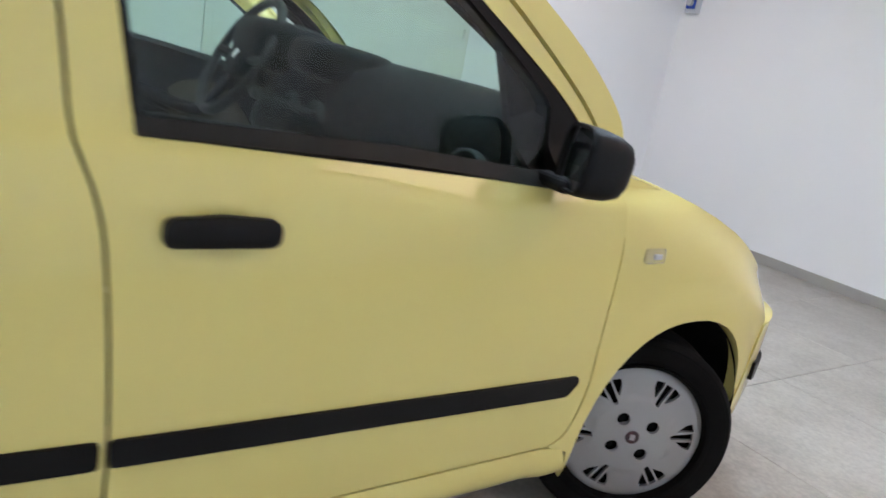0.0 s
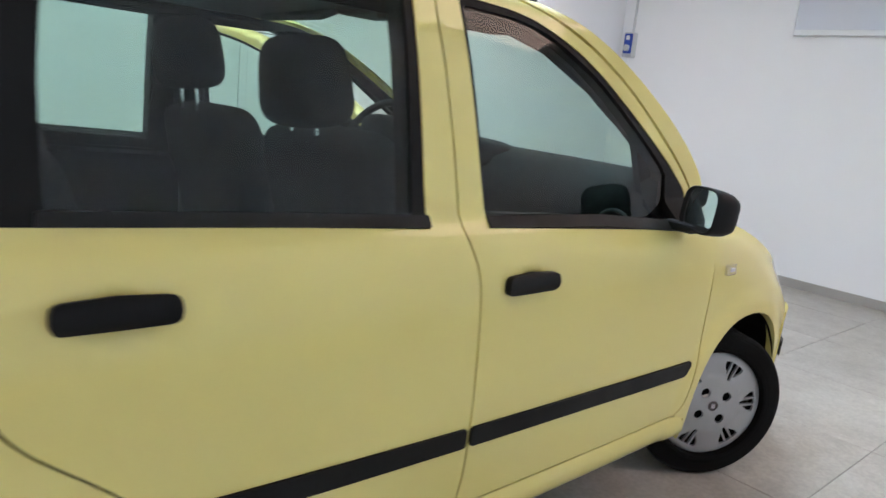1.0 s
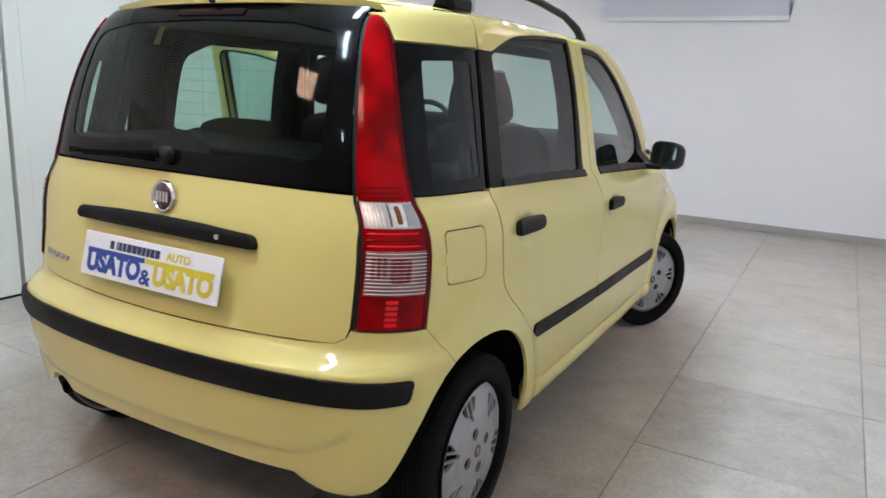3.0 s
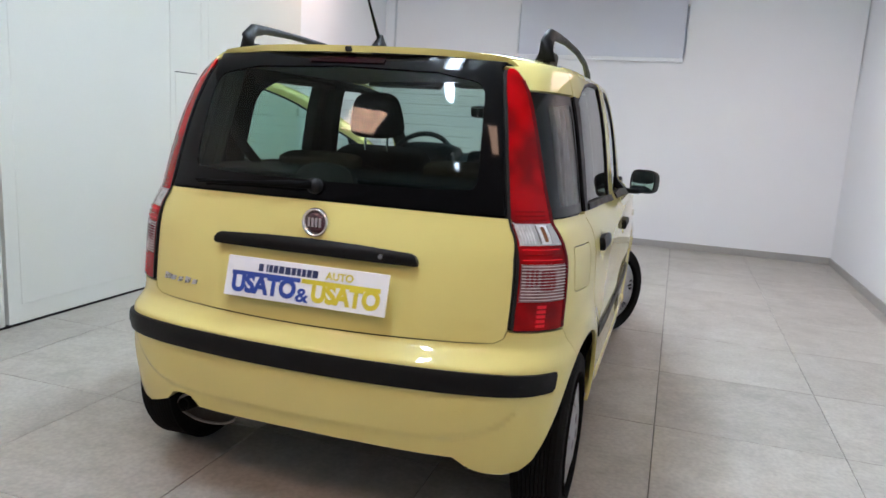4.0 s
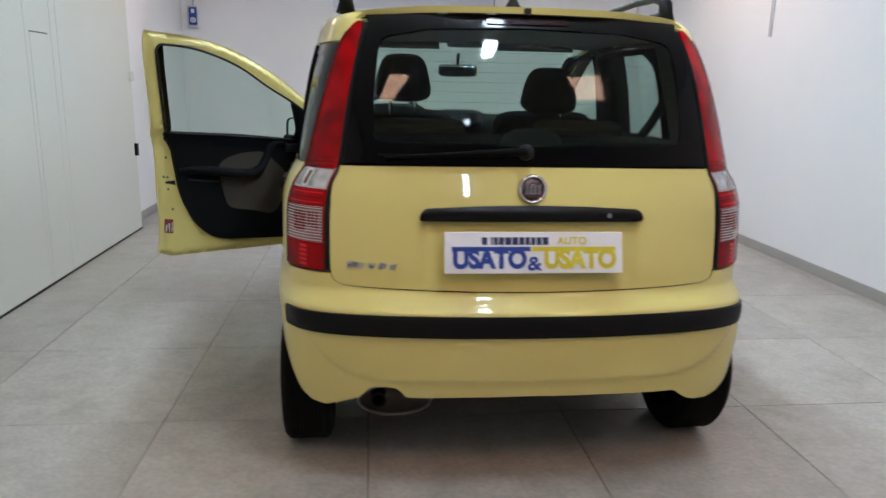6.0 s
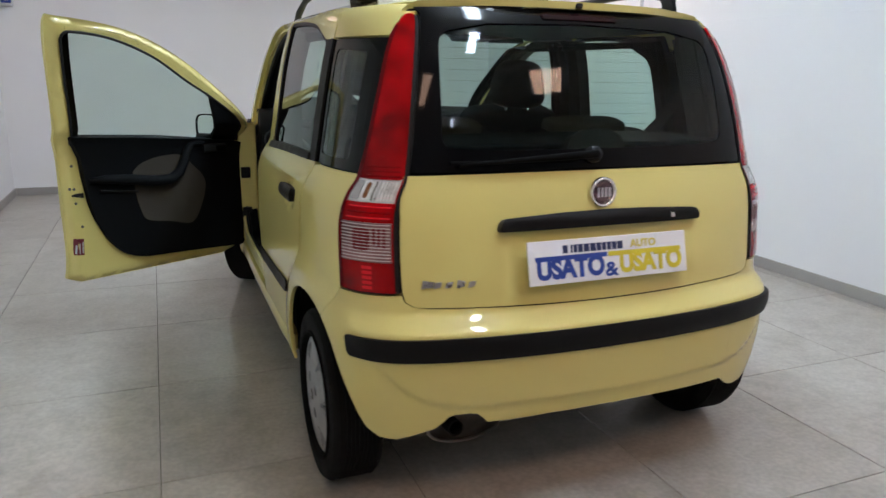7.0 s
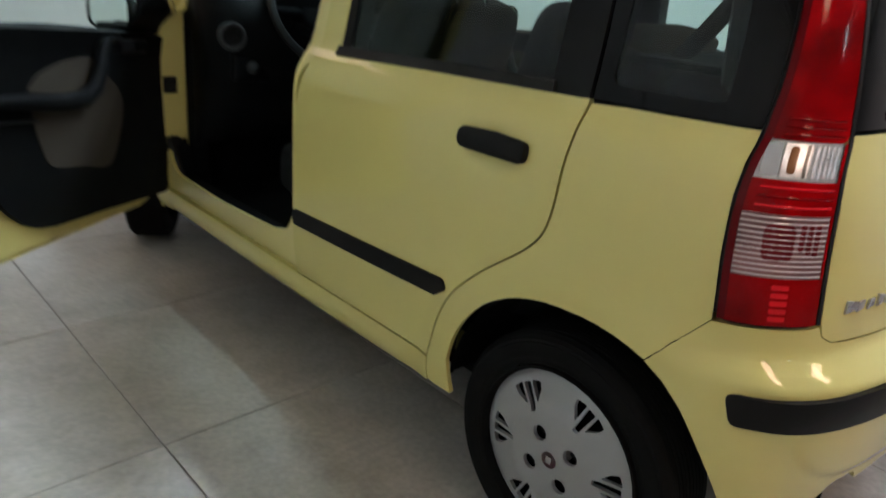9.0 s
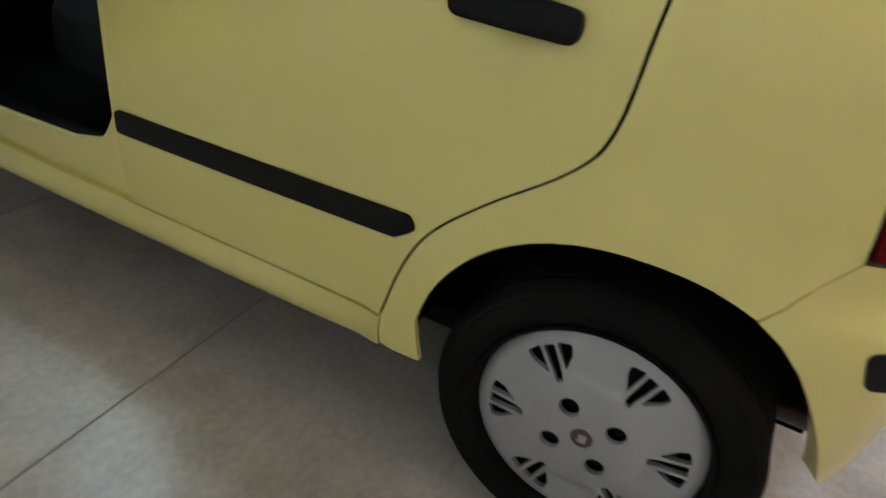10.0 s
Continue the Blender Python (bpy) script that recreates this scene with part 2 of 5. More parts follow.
def lathe(rows, m, turns=48, bm=None):
    """Turns (radius, along) rows round the local z axis."""
    bm = bm or bmesh.new()
    rings = []
    for r, h in rows:
        rings.append([bm.verts.new(m @ Vector((r * math.cos(2 * math.pi * k / turns), r * math.sin(2 * math.pi * k / turns), h))) for k in range(turns)])
    for a, b in zip(rings, rings[1:]):
        for k in range(turns):
            bm.faces.new((a[k], a[(k + 1) % turns], b[(k + 1) % turns], b[k]))
    return bm


def tube(points, radius, sides=10, bm=None, closed=False, flat=1.0):
    """A round bar along points."""
    bm = bm or bmesh.new()
    pts = [Vector(p) for p in points]
    n = len(pts)
    rings = []
    for i, p in enumerate(pts):
        d = (pts[(i + 1) % n] - pts[i - 1]) if closed else (pts[min(i + 1, n - 1)] - pts[max(i - 1, 0)])
        d.normalize()
        ref = Vector((0, 0, 1)) if abs(d.z) < .9 else Vector((1, 0, 0))
        u = d.cross(ref).normalized()
        v = u.cross(d).normalized()
        r = radius[i] if isinstance(radius, (list, tuple)) else radius
        rings.append([bm.verts.new(p + r * (math.cos(2 * math.pi * k / sides) * u * flat + math.sin(2 * math.pi * k / sides) * v)) for k in range(sides)])
    span = n if closed else n - 1
    for i in range(span):
        a, b = rings[i], rings[(i + 1) % n]
        for k in range(sides):
            bm.faces.new((a[k], a[(k + 1) % sides], b[(k + 1) % sides], b[k]))
    if not closed:
        bm.faces.new(rings[0][::-1])
        bm.faces.new(rings[-1])
    return bm


def spline(points, n=6):
    """Catmull-Rom through 2D points."""
    p = [points[0], *points, points[-1]]
    got = []
    for i in range(1, len(p) - 2):
        for k in range(n):
            t = k / n
            got.append(tuple(.5 * (2 * p[i][c] + (p[i + 1][c] - p[i - 1][c]) * t + (2 * p[i - 1][c] - 5 * p[i][c] + 4 * p[i + 1][c] - p[i + 2][c]) * t * t + (3 * p[i][c] - p[i - 1][c] - 3 * p[i + 1][c] + p[i + 2][c]) * t**3) for c in range(2)))
    got.append(tuple(points[-1]))
    return got


def rounded(poly, r):
    """The polygon with its sharp corners rounded."""
    got = []
    n = len(poly)
    for i in range(n):
        a, b, c = (Vector(poly[k % n]) for k in (i - 1, i, i + 1))
        u, v = a - b, c - b
        if u.length < 1e-6 or v.length < 1e-6:
            continue
        if u.angle(v) > 2.5:
            got.append(tuple(b))
            continue
        d = min(r, .45 * u.length, .45 * v.length)
        p, q = b + u.normalized() * d, b + v.normalized() * d
        for k in range(5):
            t = k / 4
            got.append(tuple(p * (1 - t)**2 + b * 2 * t * (1 - t) + q * t * t))
    return got


def divided(poly, step):
    got = []
    n = len(poly)
    for i in range(n):
        a, b = poly[i], poly[(i + 1) % n]
        d = math.hypot(b[0] - a[0], b[1] - a[1])
        if d < 1e-5:
            continue
        k = max(1, math.ceil(d / step))
        got += [(a[0] + (b[0] - a[0]) * j / k, a[1] + (b[1] - a[1]) * j / k) for j in range(k)]
    return got


def inside(pts, poly):
    """Which of the points lie in the polygon."""
    x, y = pts[:, 0], pts[:, 1]
    hit = np.zeros(len(pts), bool)
    p = np.array(poly)
    q = np.roll(p, -1, 0)
    for (ax, ay), (bx, by) in zip(p, q):
        if ay == by:
            continue
        hit ^= ((ay > y) != (by > y)) & (x < (bx - ax) * (y - ay) / (by - ay) + ax)
    return hit


def near_outline(pts, poly, gap):
    p = np.array(poly)
    d = np.min(np.hypot(pts[:, None, 0] - p[None, :, 0], pts[:, None, 1] - p[None, :, 1]), axis=1)
    return d < gap


def sheet(name, outline, fn, holes=(), out=0.0, depth=.012, step=.03, mirror=False):
    """A curved panel: the plane outline with its holes, laid on the surface fn(u, v, out) and given a turned edge of that depth."""
    loops = [divided(outline, step)] + [divided(h, step) for h in holes]
    flat = [c for lp in loops for c in lp]
    edges, start = [], 0
    for lp in loops:
        edges += [(start + i, start + (i + 1) % len(lp)) for i in range(len(lp))]
        start += len(lp)
    us, vs = [c[0] for c in loops[0]], [c[1] for c in loops[0]]
    gu, gv = np.meshgrid(np.arange(min(us) + step / 2, max(us), step), np.arange(min(vs) + step / 2, max(vs), step))
    grid = np.stack([gu.ravel(), gv.ravel()], 1)
    if len(grid):
        keep = inside(grid, loops[0]) & ~near_outline(grid, flat, step * .55)
        for h in loops[1:]:
            keep &= ~inside(grid, h)
        grid = grid[keep]
    pts = [Vector(c) for c in flat] + [Vector(c) for c in grid.tolist()]
    verts, _, tris, origin, _, _ = delaunay_2d_cdt(pts, edges, [], 0, 1e-7)
    at = {o: k for k, group in enumerate(origin) for o in group}
    flat_v = np.array([tuple(v) for v in verts])
    mids = np.array([flat_v[list(t)].mean(0) for t in tris])
    ok = inside(mids, loops[0])
    for h in loops[1:]:
        ok &= ~inside(mids, h)
    sx = -1 if mirror else 1
    e = .003
    place, normal = [], []
    for u, v in flat_v:
        p = Vector(fn(u, v, out))
        n = (Vector(fn(u + e, v, out)) - Vector(fn(u - e, v, out))).cross(Vector(fn(u, v + e, out)) - Vector(fn(u, v - e, out)))
        n.normalize()
        if (Vector(fn(u, v, out + .01)) - p).dot(n) < 0:
            n = -n
        place.append(Vector((p.x * sx, p.y, p.z)))
        normal.append(Vector((n.x * sx, n.y, n.z)))
    faces, corner, crisp = [], [], set()
    for t, good in zip(tris, ok):
        if good:
            a, b, c = (place[i] for i in t)
            f = tuple(t) if (b - a).cross(c - a).dot(normal[t[0]]) > 0 else tuple(t)[::-1]
            faces.append(f)
            corner += [normal[i] for i in f]
    if depth:
        start = 0
        for lp in loops:
            n = len(lp)
            top = [at[start + i] for i in range(n)]
            low = len(place)
            for u, v in lp:
                q = Vector(fn(u, v, out - depth))
                place.append(Vector((q.x * sx, q.y, q.z)))
            walls = [(top[i], top[(i + 1) % n], low + (i + 1) % n, low + i) for i in range(n)]
            flat_n = [(place[w[1]] - place[w[0]]).cross(place[w[3]] - place[w[0]]).normalized() for w in walls]
            soft = []
            for i in range(n):
                s, o = flat_n[i] + flat_n[i - 1], flat_n[i]
                soft.append((s.normalized(), o) if s.length > 1.75 else (None, o))
            for i, w in enumerate(walls):
                crisp.add((min(w[:2]), max(w[:2])))
                if soft[i][0] is None:
                    crisp.add((min(w[0], w[3]), max(w[0], w[3])))
                if len(set(w)) < 4:
                    continue
                a = soft[i][0] or flat_n[i]
                b = soft[(i + 1) % n][0] or flat_n[i]
                faces.append(w)
                corner += [a, b, b, a]
            start += n
    me = bpy.data.meshes.new(name)
    me.from_pydata([tuple(p) for p in place], [], faces)
    for p in me.polygons:
        p.use_smooth = True
    me.validate()
    if crisp:
        sharp = me.attributes.new("sharp_edge", "BOOLEAN", "EDGE")
        for ed in me.edges:
            sharp.data[ed.index].value = (min(ed.vertices), max(ed.vertices)) in crisp
    if len(me.loops) == len(corner):
        me.normals_split_custom_set([tuple(n) for n in corner])
    return me


def writing(name, text, size, m, mat, parent, thick=.0006, width=None, label="", bold=0.0):
    """Letters as a flat mesh under parent; width: the row's length in metres."""
    cu = bpy.data.curves.new(name, "FONT")
    cu.body, cu.size, cu.extrude, cu.offset, cu.align_x, cu.align_y = text, size, thick, bold, "CENTER", "CENTER"
    tmp = bpy.data.objects.new(name, cu)
    me = bpy.data.meshes.new_from_object(tmp)
    bpy.data.objects.remove(tmp)
    if width:
        xs = [v.co.x for v in me.vertices]
        k = width / (max(xs) - min(xs))
        me.transform(Matrix.Diagonal((k, 1, 1, 1)))
    me.transform(m)
    return part(name, me, mat, parent, label)


# ---------- the room ----------
def room():
    # walls with thickness; the north one has the window's opening
    for name, b, lab in (("wall_west", (WEST - .2, WEST, SOUTH - .2, NORTH + .2, -.1, CEILING + .1), "plain white plastered side wall"),
                         ("wall_east", (EAST, EAST + .2, SOUTH - .2, NORTH + .2, -.1, 1.65), "plain white plastered side wall, lower part"),
                         ("wall_south", (WEST, EAST, SOUTH - .2, SOUTH, -.1, CEILING + .1), "plain white plastered rear wall, unseen, closing the room")):
        tagged(part(name, box(*b), WALL), lab, "wall", kind="structure")
    bm = box(EAST + .012, EAST + .2, SOUTH - .2, NORTH + .2, 1.652, CEILING + .1)
    tagged(part("wall_east_upper", bm, WALL), "white upper part of the side wall, set back a little", "wall", kind="structure")
    bm = bmesh.new()
    wx0, wx1, wz0, wz1 = -.875, .945, 2.06, 2.6
    for b in ((WEST, wx0, -.1, CEILING + .1), (wx1, EAST, -.1, CEILING + .1), (wx0, wx1, -.1, wz0), (wx0, wx1, wz1, CEILING + .1)):
        block(bm, b[0], b[1], NORTH, NORTH + .25, b[2], b[3])
    tagged(part("wall_north", bm, WALL), "plain white plastered end wall with a high window", "wall", kind="structure")
    tagged(part("ceiling", box(WEST - .2, EAST + .2, SOUTH - .2, NORTH + .25, CEILING, CEILING + .1), CEIL), "plain white ceiling", "ceiling", kind="structure")
    # window behind the blind
    win = tagged(new("window_1"), "white framed high window behind a lowered blind", "window", kind="structure")
    fr = bmesh.new()
    for b in ((wx0, wx1, wz0, wz0 + .06), (wx0, wx1, wz1 - .06, wz1), (wx0, wx0 + .06, wz0 + .06, wz1 - .06), (wx1 - .06, wx1, wz0 + .06, wz1 - .06)):
        block(fr, b[0], b[1], NORTH + .12, NORTH + .18, b[2], b[3], .004)
    part("window_frame", fr, ALU, win)
    part("pane", box(wx0 + .06, wx1 - .06, NORTH + .145, NORTH + .151, wz0 + .06, wz1 - .06), CLEAR, win).visible_shadow = False
    # roller blind in front of the opening
    bl = tagged(new("roller_blind"), "pale grey roller blind lowered over the high window", "blind")
    part("fabric", box(-.857, .925, NORTH - .034, NORTH - .031, 2.05, 2.66), BLIND, bl)
    part("bottom_bar", box(-.86, .928, NORTH - .042, NORTH - .022, 2.005, 2.05, .006), ALU, bl, "white bottom bar")
    part("roller", tube([(-.87, NORTH - .035, 2.69), (.94, NORTH - .035, 2.69)], .025, 14), ALU, bl)
    # skirting
    for name, b in (("baseboard", (WEST + .012, EAST - .012, NORTH - .012, NORTH, 0, .075)), ("baseboard", (EAST - .012, EAST, SOUTH, NORTH, 0, .075)),
                    ("baseboard", (WEST, WEST + .012, SOUTH, NORTH, 0, .075))):
        tagged(part(name, box(*b, .002), SKIRT), "low grey tiled skirting along the wall", "baseboard", kind="structure")
    # cream sliding panels before the west wall
    def slab(y0, y1, x=-2.40, hatch=False):
        p = tagged(new("sliding_panel"), "tall cream painted sliding panel with flush joints", "sliding door", group="sliding panels")
        part("leaf", box(x - .05, x, y0 + .002, y1 - .002, .012, 2.58, .003), PANEL, p)
        if y1 - y0 > .5:
            part("inset_board", box(x - .01, x + .003, y0 + .085, y1 - .085, .115, 2.49, .002), PANEL, p)
        if hatch:
            part("hatch", box(x - .002, x + .003, y0 + .05, y1 - .05, .05, 1.485, .001), PANEL, p)
            part("hatch_gap", box(x - .0005, x + .0012, y0 + .05, y1 - .05, 1.487, 1.493), SEAL, p)
        return p
    slab(-4.2, -1.8)
    slab(-1.8, .58)
    slab(.60, 1.94)
    slab(1.94, 2.28, hatch=True)
    p = slab(2.28, 3.72)
    part("latch", box(-2.40, -2.375, 3.66, 3.70, .62, .72, .004), TRIM, p, "black latch")
    part("pull", box(-2.40, -2.37, 3.66, 3.70, 1.22, 1.29, .006), PANEL, p)
    tr = tagged(new("panel_track"), "dark bottom track under the cream sliding panels", "track")
    part("rail", box(-2.455, -2.397, -4.2, 3.72, 0, .009), SEAL, tr)
    part("head", box(-2.50, -2.38, -4.2, 3.72, 2.58, 2.70, .004), PANEL, tr)
    # socket box with its conduit on the north wall
    so = tagged(new("wall_socket"), "blue industrial socket box with a grey conduit on the white wall", "socket")
    part("box", box(-2.44, -2.33, NORTH - .075, NORTH, 1.79, 2.02, .010), PLASTIC_GREY, so)
    part("cover", box(-2.42, -2.335, NORTH - .095, NORTH - .07, 1.82, 2.005, .010), PLASTIC_BLUE, so, "blue cover")
    part("flap", lathe([(0, .03), (.026, .03), (.03, .026), (.03, 0)], pose(-2.375, NORTH - .09, 1.87, 90), 20), PLASTIC_GREY, so)
    part("label_patch", box(-2.395, -2.36, NORTH - .097, NORTH - .094, 1.945, 1.985), ALU, so)
    part("conduit", tube([(-2.385, NORTH - .015, 2.02), (-2.385, NORTH - .015, CEILING)], .012, 10), PLASTIC_GREY, so)
    # short pipe on the east wall
    pi = tagged(new("wall_pipe"), "thin grey vertical pipe on the white wall", "pipe")
    part("pipe", tube([(EAST - .0, 3.03, 1.66), (EAST - .0, 3.03, CEILING)], .014, 10), PLASTIC_GREY, pi)
    # lamps on the ceiling
    def led(name, x, y, w, h, mat, label, group, turn=0):
        la = tagged(new(name), label, "ceiling light", group=group)
        la.matrix_basis = pose(x, y, CEILING, 0, 0, turn)
        part("frame", box(-w / 2 - .02, w / 2 + .02, -h / 2 - .02, h / 2 + .02, -.045, 0, .004), ALU, la)
        part("diffuser", box(-w / 2, w / 2, -h / 2, h / 2, -.084 if w < .2 else -.049, -.041, .012 if w < .2 else 0), mat, la)
    for x, y, h in ((.05, -3.95, .36), (.08, -1.12, .62), (.08, -.10, .62), (.06, 1.0, .62), (.05, 2.1, .62), (.05, 3.2, .62)):
        led("ceiling_light", x, y, .09, h, LED_DIM if y < -3 else LED_WHITE, "narrow white led ceiling panel, switched on", "white ceiling panels")
    for x, y, w, h, mat, turn in ((-.945, -2.33, .33, .96, LED_WARM, -26), (1.12, -2.35, .33, .94, LED_WARM, 23), (-2.0, 3.9, .7, 1.2, LED_SOFT, 0), (1.98, 3.30, 1.0, 1.65, LED_SOFT, 0)):
        led("warm_ceiling_light", x, y, w, h, mat, "large warm-toned ceiling panel, switched on", "warm ceiling panels", turn)


def floor_tiles():
    fl = tagged(part("floor", box(WEST - .2, EAST + .2, SOUTH - .2, NORTH + .2, -.1, -.0035), GROUT), "large beige-grey porcelain floor tiles with thin dark joints", "floor", kind="structure")
    step, gap = .755, .0035
    x0, y0 = -1.24 - 2 * step, .09 - 15 * step
    cache = {}
    for i in range(8):
        for j in range(24):
            a, b = max(WEST, x0 + i * step), min(EAST, x0 + (i + 1) * step)
            c, d = max(SOUTH, y0 + j * step), min(NORTH, y0 + (j + 1) * step)
            if b - a < .02 or d - c < .02:
                continue
            key = (round(b - a, 3), round(d - c, 3))
            if key not in cache:
                w, h = key[0] / 2 - gap / 2, key[1] / 2 - gap / 2
                bm = bmesh.new()
                rim = .0012
                lo = [bm.verts.new((sx * w, sy * h, -.004)) for sx, sy in ((-1, -1), (1, -1), (1, 1), (-1, 1))]
                md = [bm.verts.new((sx * w, sy * h, -rim)) for sx, sy in ((-1, -1), (1, -1), (1, 1), (-1, 1))]
                up = [bm.verts.new((sx * (w - rim), sy * (h - rim), 0)) for sx, sy in ((-1, -1), (1, -1), (1, 1), (-1, 1))]
                for p, q in ((lo, md), (md, up)):
                    for k in range(4):
                        bm.faces.new((p[k], p[(k + 1) % 4], q[(k + 1) % 4], q[k]))
                bm.faces.new(up)
                me = bpy.data.meshes.new("tile")
                bm.to_mesh(me)
                bm.free()
                me.materials.append(TILE)
                cache[key] = me
            t = new("tile", cache[key])
            t.parent = fl
            t.location = ((a + b) / 2, (c + d) / 2, 0)


room()


# ---------- the car's body surface ----------
def smooth_table(rows, soft=None):
    """Monotone cubic through (a, b) rows, as a function; soft(v): the width over which its bends are eased."""
    a = [r[0] for r in rows]
    b = [r[1] for r in rows]
    n = len(a)
    d = [(b[i + 1] - b[i]) / (a[i + 1] - a[i]) for i in range(n - 1)]
    m = [d[0]] + [0 if d[i - 1] * d[i] <= 0 else 2 * d[i - 1] * d[i] / (d[i - 1] + d[i]) for i in range(1, n - 1)] + [d[-1]]
    def exact(v):
        i = next((k for k in range(n - 1) if v <= a[k + 1]), n - 2)
        h = a[i + 1] - a[i]
        t = (v - a[i]) / h
        return (2 * t**3 - 3 * t**2 + 1) * b[i] + (t**3 - 2 * t**2 + t) * h * m[i] + (3 * t**2 - 2 * t**3) * b[i + 1] + (t**3 - t**2) * h * m[i + 1]
    cells = 1500
    width = (a[-1] - a[0]) / cells
    fine = [exact(a[0] + width * k) for k in range(cells + 1)]
    if soft:
        grid = a[0] + width * np.arange(cells + 1)
        wide_grid = np.concatenate([[a[0] - 1], grid, [a[-1] + 1]])
        held = np.concatenate([[fine[0] - m[0]], fine, [fine[-1] + m[-1]]])
        reach = np.array([soft(v) for v in grid])
        steps = np.linspace(-2.4, 2.4, 25)
        share = np.exp(-.5 * steps**2)
        fine = sum(w * np.interp(grid + k * reach, wide_grid, held) for k, w in zip(steps, share / share.sum())).tolist()

    def value(v):
        f = (v - a[0]) / width
        if f <= 0:
            return fine[0]
        if f >= cells:
            return fine[-1]
        k = int(f)
        return fine[k] + (fine[k + 1] - fine[k]) * (f - k)
    return value


def ease(t):
    t = min(1.0, max(0.0, t))
    return t * t * (3 - 2 * t)


PLAN = [(0, -.425), (.15, -.421), (.30, -.409), (.45, -.388), (.57, -.358), (.65, -.322), (.705, -.272), (.735, -.215), (.752, -.15), (.767, -.05),
        (.777, .1), (.783, .3), (.787, .7), (.788, 1.1), (.786, 1.5), (.780, 1.9), (.770, 2.2), (.766, 2.45), (.748, 2.65), (.700, 2.80), (.58, 2.92), (.35, 2.985), (0, 3.0)]
run_length = [0.0]
for p, q in zip(PLAN, PLAN[1:]):
    run_length.append(run_length[-1] + math.hypot(q[0] - p[0], q[1] - p[1]))
far_side = [(-s, p) for s, p in zip(run_length[1:6], PLAN[1:6])][::-1]
plan_x = smooth_table([(s, -p[0]) for s, p in far_side] + [(s, p[0]) for s, p in zip(run_length, PLAN)], lambda v: .03 if v < 1.6 else .06)
plan_y = smooth_table([(s, p[1]) for s, p in far_side] + [(s, p[1]) for s, p in zip(run_length, PLAN)], lambda v: .03 if v < 1.6 else .06)
S_END = run_length[-1]
wide = smooth_table([(.16, .925), (.22, .955), (.30, .982), (.45, .994), (.62, 1.0), (.80, 1.0025), (.87, 1.0), (.895, .9955), (.93, .983), (.955, .969), (.972, .954), (.985, .942), (1.0, .936), (1.1, .917), (1.2, .898), (1.3, .875), (1.4, .842), (1.43, .8315), (1.445, .819), (1.46, .790), (1.50, .69)],
                    lambda v: .008 if v < 1.02 else .03 if v < 1.36 else .007)
back = smooth_table([(.20, -.02), (.28, -.045), (.40, -.065), (.50, -.075), (.58, -.076), (.592, -.075), (.602, -.067), (.638, -.021), (.648, -.017), (.70, -.013), (.80, 0), (.90, .010), (1.0, .03), (1.1, .048), (1.2, .072), (1.3, .105), (1.4, .155), (1.45, .20), (1.50, .26)],
                    lambda v: .005 if v < .70 else .03)


FLAT = .10


def shell(s, z, out=0.0):
    """A point of the right half of the body, s along the waist from the tail's middle, z up; out: metres outward."""
    x, y = plan_x(s), plan_y(s)
    y1 = y + back(z) * ease((.35 - y) / .6) if y < .35 else y
    if z > .70 and y < -.25:
        y1 += FLAT * ease((z - .70) / .34) * .02 * math.log(1 + math.exp((.36 - x * x) / .02))
    x1 = x * wide(z)
    if z > 1.0:
        x1 *= 1 - .035 * min(1, (z - 1) / .43) * ease((.30 - y) / .55)
    if z < .78:
        for cy in (0.0, 2.299):
            if abs(y1 - cy) < .5:
                r = math.hypot(y1 - cy, z - .275)
                x1 += .010 * ease((.445 - r) / .075)
    if z > .90 and y > .9:
        x1 *= 1 - .065 * min(1, (z - .90) / .10) * ease((y - .9) / 1.1)
    if out:
        e = .004
        px, py, pz = shell(s + e, z), shell(s - e, z), shell(s, z + e)
        pw = shell(s, z - e)
        a = [px[k] - py[k] for k in range(3)]
        b = [pz[k] - pw[k] for k in range(3)]
        n = (a[1] * b[2] - a[2] * b[1], a[2] * b[0] - a[0] * b[2], a[0] * b[1] - a[1] * b[0])
        d = math.sqrt(sum(c * c for c in n))
        return (x1 + out * n[0] / d, y1 + out * n[1] / d, z + out * n[2] / d)
    return (x1, y1, z)


def at_y(y, z):
    """The s at which the side stands at y."""
    a, b = .55, S_END - .4
    for _ in range(30):
        c = (a + b) / 2
        a, b = (c, b) if shell(c, z)[1] < y else (a, c)
    return (a + b) / 2


def at_x(x, z):
    """The s at which the tail stands at x."""
    a, b = 0.0, .80
    for _ in range(30):
        c = (a + b) / 2
        a, b = (c, b) if shell(c, z)[0] < x else (a, c)
    return (a + b) / 2


def body(s, z, out=0.0):
    """The shell on both halves: s below nought lies on the left."""
    if s >= 0:
        return shell(s, z, out)
    x, y, zz = shell(-s, z, out)
    return (-x, y, zz)


def body_level(s, z, out=0.0):
    """The shell, moved outward almost level."""
    a, b = body(s, z), body(s, z, out)
    return (b[0], b[1], a[2] + .15 * (b[2] - a[2]))


def pane(s, z, out=0.0):
    """The side glass: the shell above the waist, carried straight down below it."""
    if z > 1.05:
        return body(s, z, out)
    a, b, k = body(s, 1.05, out), body(s, 1.09, out), (z - 1.05) / .04
    return tuple(p + (q - p) * k for p, q in zip(a, b))


def Y(y, z):
    return (at_y(y, z), z)


def X(x, z):
    return (math.copysign(at_x(abs(x), z), x), z)


def side_line(points, n=5):
    return [Y(*p) for p in (spline(points, n) if len(points) > 2 else points)]


roof_edge_cache = {}


